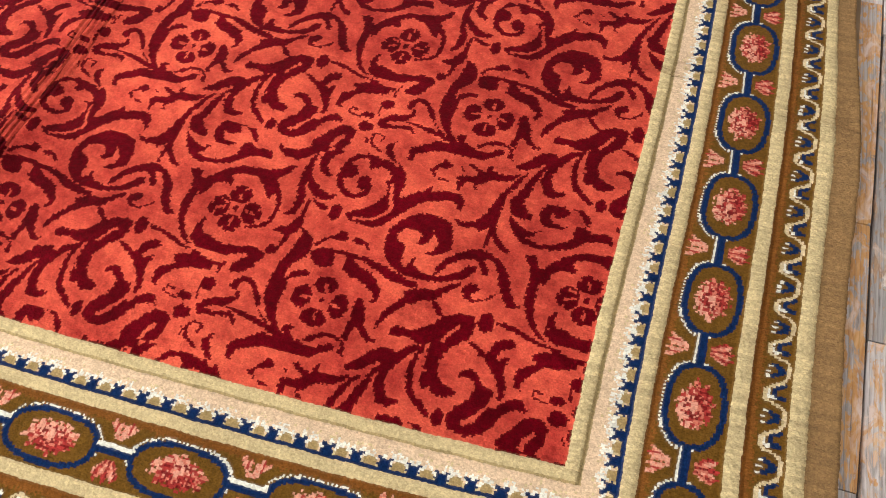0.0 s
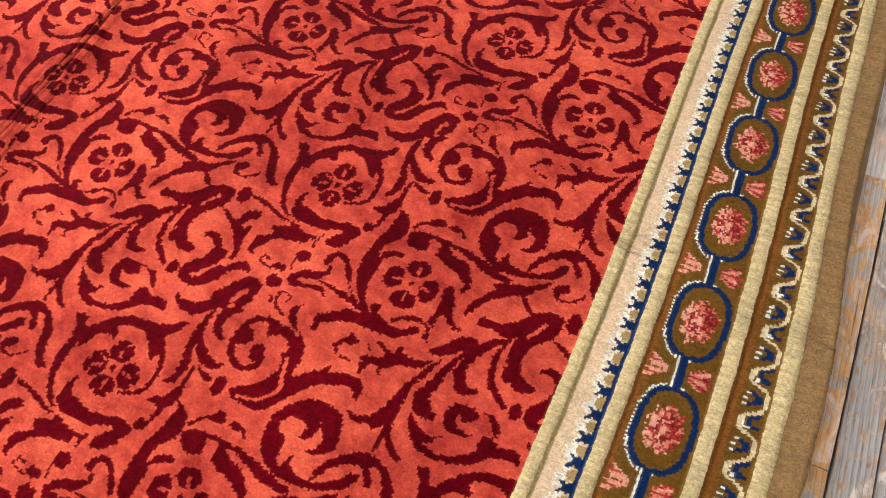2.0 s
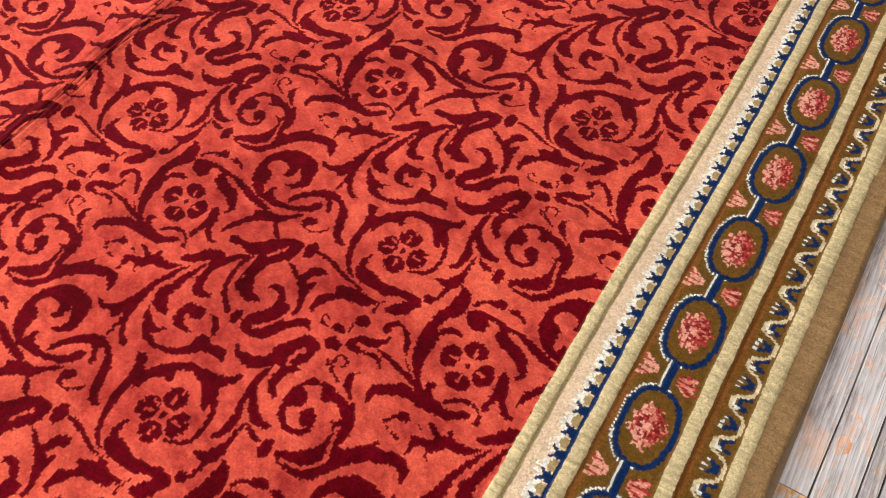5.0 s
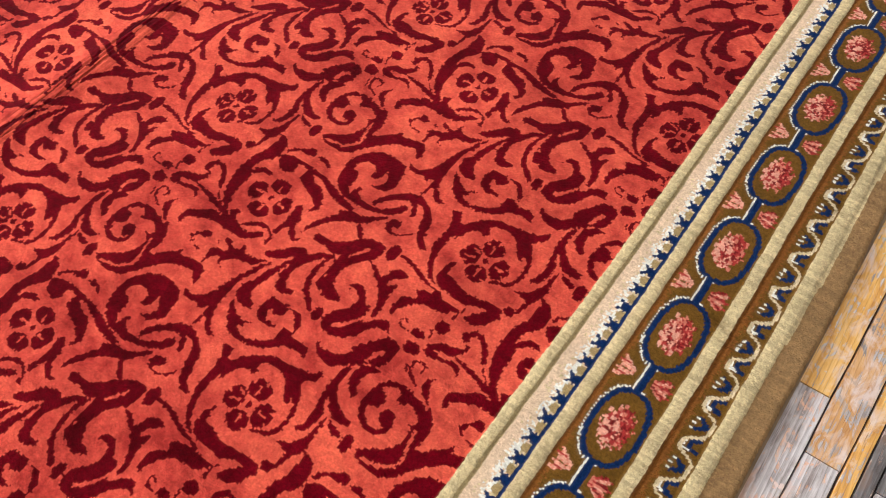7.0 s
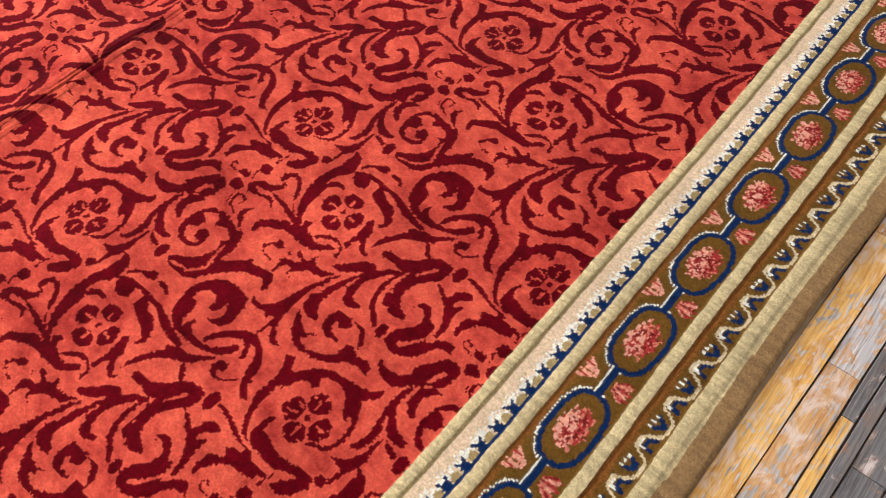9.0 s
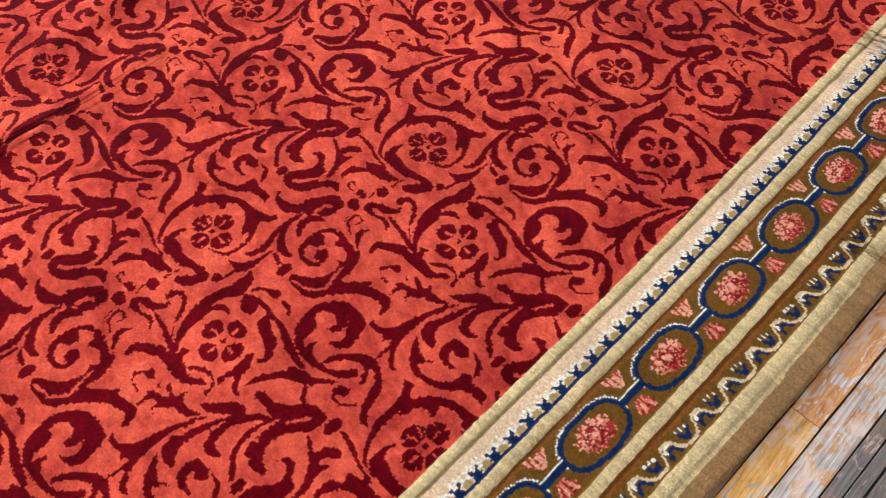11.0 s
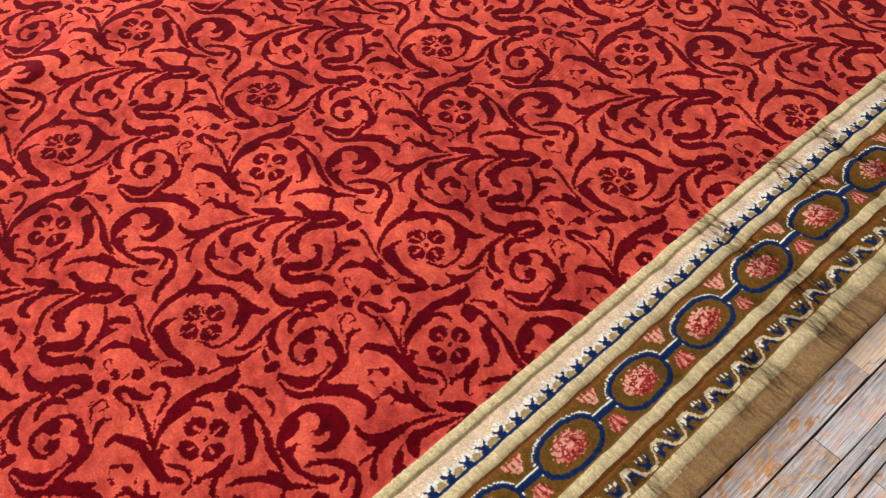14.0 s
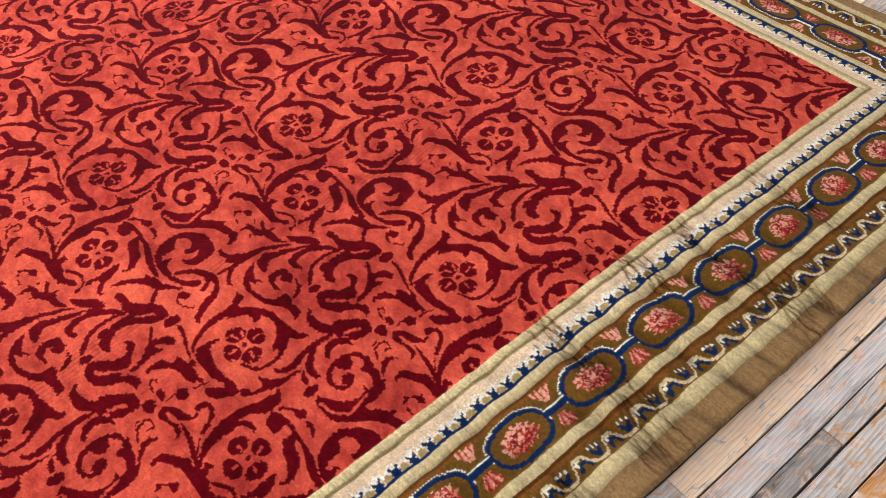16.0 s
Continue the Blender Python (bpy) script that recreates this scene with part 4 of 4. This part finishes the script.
def build_carpet():
    x = np.arange(FIELD_EAST + BORDER, -2.3, -KNOT)[::-1]
    x = np.concatenate([np.arange(x[0] - 3 * KNOT, FIELD_WEST - BORDER, -3 * KNOT)[::-1], x])
    y = np.arange(FIELD_SOUTH - BORDER / PACKED_SOUTH, FIELD_NORTH + BORDER / PACKED_NORTH + KNOT / 2, KNOT)
    nx, ny = len(x), len(y)
    gx, gy = np.meshgrid(x, y, indexing="ij")

    def outside(px, py):
        sides = np.stack([px - FIELD_EAST, PACKED_SOUTH * (FIELD_SOUTH - py), PACKED_NORTH * (py - FIELD_NORTH), FIELD_WEST - px])
        return sides.max(0), sides.argmax(0)

    cx, cy = (gx[:-1, :-1] + gx[1:, 1:]) / 2, (gy[:-1, :-1] + gy[1:, 1:]) / 2
    d, side = outside(cx, cy)
    dw = d - 0.011 * (side == 0) * (d > 0.34) * np.exp(-((cy - 2.75) / 0.65) ** 4)
    u = np.choose(side, [cy, 0.932 * (cx + 0.8984) + 0.11, -0.957 * (cx + 0.4675) + 0.11, -cy])
    ragged = 0.0012 * np.sin(cy * 61 + 2 * np.sin(cy * 23)) * (dw > 0.34) + 0.0016 * (grain.random((1, ny - 1)) - 0.5) + 0.0012 * (grain.random(cx.shape) - 0.5)
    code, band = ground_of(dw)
    loose, _ = ground_of(dw + np.where(side % 2 == 0, 1.0, 0.4) * ragged * ((dw > 0.11) & (dw < 0.135) | (dw > 0.27) & (dw < 0.30)) + 0.010 * (grain.random(cx.shape) - 0.5) * ((dw > 0.12) & (dw < 0.137) | (dw > 0.272) & (dw < 0.29)))
    code = np.where(dw > 0.1, loose, code)
    piece = band.copy()
    inside = dw < 0
    paint_border(code, piece, dw, u, np.choose(side, [cy - 0.782, 0.955 * (cx + 0.9915), -(cx + 0.453), -cy]))
    # the drawing steps from knot to knot, a little out of line in every row
    step = 0.0007 * np.where(np.arange(ny - 1) % 4 < 2, 1, -1)[None, :]
    ink = vine_chart().read(cx + step + 0.0016 * (grain.random(cx.shape) - 0.5), cy + 0.0020 * (grain.random(cx.shape) - 0.5))
    code[inside] = np.where(ink[inside], CODE["crimson"], CODE["coral"])
    piece[inside] = -1

    table = 0.80 * np.array([YARN[n] for n in NAMES])
    colours = table[code] * (1 + 0.34 * (grain.random(code.shape) - 0.5))[..., None]
    # the red field has faded and been trodden in blotches
    blotch = patches(cx, cy, 0.17, 3)
    stroke = patches(cx * 0.8 - cy * 0.6, (cx * 0.6 + cy * 0.8) * 2.6, 0.045, 8)
    ruffled = patches(cx, cy, 0.05, 13)
    tone = 1 + 0.52 * (blotch - 0.5) + 0.34 * (stroke - 0.5) + 0.34 * (ruffled - 0.5) + 0.30 * (patches(cx, cy, 0.017, 23) - 0.5)
    tone = np.where(inside, np.clip(tone, 0.55, 1.5), 1.0)
    colours = colours * np.stack([tone, tone ** 1.7, tone ** 1.3], -1)
    # painted highlight: coral knots beside the vines get a brighter colour
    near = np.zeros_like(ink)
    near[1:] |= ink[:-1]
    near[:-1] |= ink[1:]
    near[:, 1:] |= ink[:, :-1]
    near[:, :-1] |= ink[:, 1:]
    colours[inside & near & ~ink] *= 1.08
    streak = 1 + 0.05 * np.repeat(grain.random((1, ny - 1)) - 0.5, nx - 1, 0)
    # wefts of the plain cream bands and of the outer edge
    weft = grain.random(ny - 1)
    weft = 0.34 * (weft - 0.5) + 0.22 * (np.convolve(weft, np.ones(3) / 3, "same") - 0.5) - 0.10 * (weft > 0.9)
    flat = np.isin(code, [CODE["cream"], CODE["fawn"]]) & (side % 2 == 0)
    streak = streak + flat * 0.16 * (grain.random(cx.shape) - 0.5) + flat * weft[None, :] * np.where(code == CODE["fawn"], 0.6, 0.8)
    soil_and_shade = 1 - 0.0 * cx
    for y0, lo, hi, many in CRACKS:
        soil_and_shade -= 0.055 * many * (cx > -0.5) * np.exp(-((cy - y0 - 0.012 * np.sin(40 * d)) / 0.022) ** 2) * np.clip((d - lo) / 0.03, 0, 1) * np.clip((hi - d) / 0.03, 0, 1) * (0.35 + 0.9 * patches(cx * 2, cy * 6, 0.12, 17))
    # shade of the east border's creases put into the colour, with smeared dirt
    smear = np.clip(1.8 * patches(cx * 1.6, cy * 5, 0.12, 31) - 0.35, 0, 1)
    crease_reach = np.exp(-((cy - 4.2) / 0.6) ** 2) * np.clip(d / 0.25, 0.15, 1) * (cx > -0.3)
    soil_and_shade -= 0.55 * crease_reach * smear * np.exp(-(np.sin(crease_phase(cx, cy)) / 0.38) ** 2)
    streak = streak * np.clip(soil_and_shade, 0.38, 1)
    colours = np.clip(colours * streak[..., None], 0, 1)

    # colour of the cracks holds the shadow inside them, dirt and bare foundation
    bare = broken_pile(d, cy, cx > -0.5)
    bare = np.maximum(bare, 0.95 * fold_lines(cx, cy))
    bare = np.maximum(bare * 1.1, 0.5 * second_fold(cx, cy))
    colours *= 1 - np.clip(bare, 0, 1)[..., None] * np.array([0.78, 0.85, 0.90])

    dv, _ = outside(gx, gy)
    z = pile_height(gx, gy, dv) + 0.0012 * (grain.random(gx.shape) - 0.5)
    z -= 0.010 * np.clip((dv - BORDER + 0.006) / 0.006, 0, 1) ** 2
    wx, wy = pulled(gx, gy)
    # the pile leans over unevenly, and the outer edge has been stretched here and there
    wx += 0.0005 * np.sin(gy * 61 + 3 * np.sin(gx * 23)) + 0.0018 * (grain.random(gx.shape) - 0.5)
    wy += 0.0005 * np.sin(gx * 57 + 3 * np.sin(gy * 19)) + 0.0018 * (grain.random(gx.shape) - 0.5)
    slack = np.clip((gx - FIELD_EAST - 0.33) / (BORDER - 0.33), 0, 1)
    wx += slack * (0.022 * np.exp(-((gy - 4.1) / 0.5) ** 2) - 0.012 * np.exp(-((gy - 1.3) / 0.3) ** 2) + 0.003 * np.sin(gy * 9))
    verts = np.stack([wx, wy, z], -1).reshape(-1, 3)
    index = np.arange(nx * ny).reshape(nx, ny)
    quads = np.stack([index[:-1, :-1], index[1:, :-1], index[1:, 1:], index[:-1, 1:]], -1)

    ends = np.zeros((nx, ny, 3))
    count = np.zeros((nx, ny, 1))
    for i in (0, 1):
        for j in (0, 1):
            ends[i:nx - 1 + i, j:ny - 1 + j] += colours
            count[i:nx - 1 + i, j:ny - 1 + j] += 1
    ends = (ends / count).reshape(-1, 3)

    carpet = tagged(new("carpet"), "coral red wool carpet with crimson scrolling vines and a chain border", "carpet")

    def cut(name, where, label, parent=carpet):
        faces = quads[where]
        used, flat = np.unique(faces, return_inverse=True)
        data = bpy.data.meshes.new(name)
        data.vertices.add(len(used))
        data.vertices.foreach_set("co", verts[used].astype(np.float32).ravel())
        data.loops.add(faces.size)
        data.loops.foreach_set("vertex_index", flat.astype(np.int32).ravel())
        data.polygons.add(len(faces))
        data.polygons.foreach_set("loop_start", np.arange(0, faces.size, 4, dtype=np.int32))
        data.polygons.foreach_set("use_smooth", np.ones(len(faces), bool))
        data.update(calc_edges=True)
        tone = data.attributes.new("yarn", "FLOAT_COLOR", "FACE")
        rgba = np.ones((len(faces), 4), np.float32)
        rgba[:, :3] = colours[where]
        tone.data.foreach_set("color", rgba.ravel())
        blend = data.attributes.new("yarn_ends", "FLOAT_COLOR", "POINT")
        rgba = np.ones((len(used), 4), np.float32)
        rgba[:, :3] = ends[used]
        blend.data.foreach_set("color", rgba.ravel())
        data.materials.append(WOOL)
        ob = new(name, data)
        ob.parent = parent
        return tagged(ob, label)

    cut("field", piece == -1, "coral red field with crimson scrolling vines and flowers")
    bands = (("inner_band", (0, 1), "padded cream band with a sunk groove"), ("toothed_band", (2, 3), "shell pink band with dark blue teeth"), ("middle_band", (4,), "padded cream band"),
             ("chain_band", (5, 6), "olive brown ground of the medallion chain"), ("outer_band", (7,), "padded cream band"), ("running_vine_band", (8, 9), "olive brown band with a straw running vine and blue leaves"),
             ("edge_band", (10,), "padded cream band at the edge"), ("selvedge", (11,), "plain fawn brown outer edge"))
    made = {}
    for name, ids, label in bands:
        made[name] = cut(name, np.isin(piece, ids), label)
    number = np.floor(u / LINK + 0.5)
    for s in range(4):
        here = (piece == 100) & (side == s)
        for k in np.unique(number[here]):
            cut("medallion", here & (number == k), "blue ringed oval medallion with a pink rosette", made["chain_band"])
    gap = np.floor(u / LINK)
    for s in range(4):
        here = (piece == 200) & (side == s)
        for k in np.unique(gap[here]):
            for out in (False, True):
                which = here & (gap == k) & ((d > CHAIN - 0.005) == out)
                if which.sum() > 4:
                    cut("bud", which, "dark rose bud" if out else "pale pink bud", made["chain_band"])
    # woven backing that closes the underside
    bm = bmesh.new()
    box(bm, x[0] + 0.004, x[-1] - 0.004, y[0] + 0.004, y[-1] - 0.004, FLOOR + 0.0005, FLOOR + 0.0012)
    part("backing", bm, plain("jute_backing", (0.22, 0.15, 0.08), 0.95), carpet, "coarse brown jute backing")


build_carpet()


# ---- floor boards, laid last ----
bm = bmesh.new()
box(bm, WEST - 0.3, EAST + 0.3, SOUTH - 0.3, NORTH + 0.3, FLOOR - 0.12, FLOOR - 0.012)
floor = tagged(mesh_of("floor", bm, DIRT), "old strip floor of worn grey and orange wooden boards", "floor", kind="structure")

SLANT = 0.0115
lay_rng = random.Random(11)


def board_mesh(length, width, kind):
    """A board with eased top edges that have worn unevenly along their length."""
    bm = bmesh.new()
    n = max(3, int(length / 0.09))
    rings = []
    for i in range(n + 1):
        y = length * i / n
        inset = [lay_rng.uniform(0.0, 0.0012) for _ in range(2)]
        if i in (0, n):
            inset = [0.002, 0.002]
        low = 0.0022 if i in (0, n) else 0.0
        profile = ((inset[0], -0.02), (inset[0], -0.0035), (inset[0] + 0.0012, -low), (width * 0.5, lay_rng.uniform(-0.0003, 0.0003) - low), (width - inset[1] - 0.0012, -low), (width - inset[1], -0.0035), (width - inset[1], -0.02))
        rings.append([bm.verts.new((px, y, pz)) for px, pz in profile])
    for a, c in zip(rings[:-1], rings[1:]):
        for k in range(6):
            bm.faces.new((a[k], a[k + 1], c[k + 1], c[k]))
    bm.faces.new(rings[0])
    bm.faces.new(rings[-1][::-1])
    bmesh.ops.recalc_face_normals(bm, faces=bm.faces[:])
    data = bpy.data.meshes.new("board")
    bm.to_mesh(data)
    bm.free()
    data.materials.append(BOARDS[kind])
    return data


def lay_row(x0, width, joints, kinds):
    for a, c, kind in zip(joints[:-1], joints[1:], kinds):
        ob = new("board", board_mesh(c - a - 0.0016, width - lay_rng.uniform(0.0006, 0.0022), kind))
        ob.location = (x0 + SLANT * a + lay_rng.uniform(-0.0006, 0.0006), a, FLOOR + lay_rng.uniform(-0.0022, 0.0006))
        ob.rotation_euler = (0, lay_rng.uniform(-0.012, 0.012), -SLANT + lay_rng.uniform(-0.0008, 0.0008))
        ob.parent = floor


# the rows that lie open beside the carpet: west edge, width, end joints and the state of each board
lay_row(0.195, 0.067, (-1.4, 0.165, 0.705, 1.35, 2.02, 2.96, 3.90, 4.385, 5.15, 7.4), ("grey", "golden", "golden", "ash", "yellow", "worn", "pale", "pale", "grey"))
lay_row(0.262, 0.067, (-1.4, 0.45, 1.25, 1.9, 2.615, 3.69, 4.9, 5.7, 7.4), ("mixed", "dusty", "ash", "golden", "mixed", "ash", "mixed", "ash"))
lay_row(0.329, 0.030, (-1.4, 0.9, 1.75, 2.53, 3.3, 3.95), ("dusty", "grey", "yellow", "dark", "grey"))
lay_row(0.359, 0.027, (-1.4, 0.9, 1.6, 2.3, 3.1, 3.95), ("dark", "grey", "dark", "dark", "mixed"))
lay_row(0.329, 0.054, (3.95, 4.234, 5.1, 7.4), ("dusty", "mixed", "ash"))
lay_row(0.386, 0.068, (-1.4, 0.2, 1.0, 1.9, 2.45, 3.1, 3.7, 4.45, 5.5, 7.4), ("grey", "orange", "grey", "dark", "dark", "ash", "mixed", "mixed", "mixed"))


def lay_rest(x0, x1, y0, y1):
    """The plain rest of the floor, all its boards in one sheet."""
    kinds = ("grey", "mixed", "ash", "dark")
    corners, faces, slots = [], [], []
    x = x0
    while x < x1 - 0.02:
        y = y0 + lay_rng.uniform(-0.9, 0.0)
        while y < y1:
            end = y + lay_rng.uniform(0.6, 1.4)
            a, c = max(y, y0), min(end, y1)
            if c - a > 0.05:
                n = len(corners)
                w = min(0.0655, x1 - x)
                top = FLOOR + lay_rng.uniform(-0.002, 0.0)
                for low in (-0.011, 0.0):
                    z = FLOOR - 0.012 if low else top
                    corners += [(x + SLANT * a, a, z), (x + w + SLANT * a, a, z), (x + w + SLANT * c, c - 0.0015, z), (x + SLANT * c, c - 0.0015, z)]
                faces += [(n + 4, n + 5, n + 6, n + 7), (n, n + 1, n + 5, n + 4), (n + 1, n + 2, n + 6, n + 5), (n + 2, n + 3, n + 7, n + 6), (n + 3, n, n + 4, n + 7)]
                slots += [lay_rng.randrange(4)] * 5
            y = end
        x += 0.067
    data = bpy.data.meshes.new("boards")
    data.from_pydata(corners, [], faces)
    for kind in kinds:
        data.materials.append(BOARDS[kind])
    data.polygons.foreach_set("material_index", slots)
    data.update()
    ob = new("boards", data)
    ob.parent = floor
    return tagged(ob, "rows of worn grey and brown boards", kind="stuff")


tints = ("grey", "grey", "mixed", "dark", "orange", "pale", "grey", "mixed")
for n in list(range(-3, 0)) + list(range(6)):
    x0 = 0.195 + 0.067 * n if n < 0 else 0.454 + 0.067 * n
    joints = [-1.3 + 0.17 * ((3 * n) % 5) + 0.75 * i + lay_rng.uniform(-0.15, 0.15) for i in range(11)]
    joints[0], joints[-1] = -1.4, 7.4
    lay_row(x0, 0.067, joints, [lay_rng.choice(tints) for _ in joints])
# strips past the far end of the carpet
for n in range(24):
    x0 = -0.006 - 0.067 * (n + 1)
    joints = [5.3, 6.3 + lay_rng.uniform(-0.3, 0.3), 7.4]
    lay_row(x0, 0.067, joints, [lay_rng.choice(("grey", "pale", "mixed")) for _ in joints])
lay_rest(0.858, EAST - 0.2, SOUTH, NORTH)
lay_rest(WEST + 0.12, -1.618, SOUTH, NORTH)
lay_rest(-1.616, -0.009, SOUTH, 5.297)
lay_rest(-1.616, -0.009, 7.403, NORTH)
lay_rest(-0.006, 0.854, SOUTH, -1.403)
lay_rest(-0.006, 0.854, 7.403, NORTH)
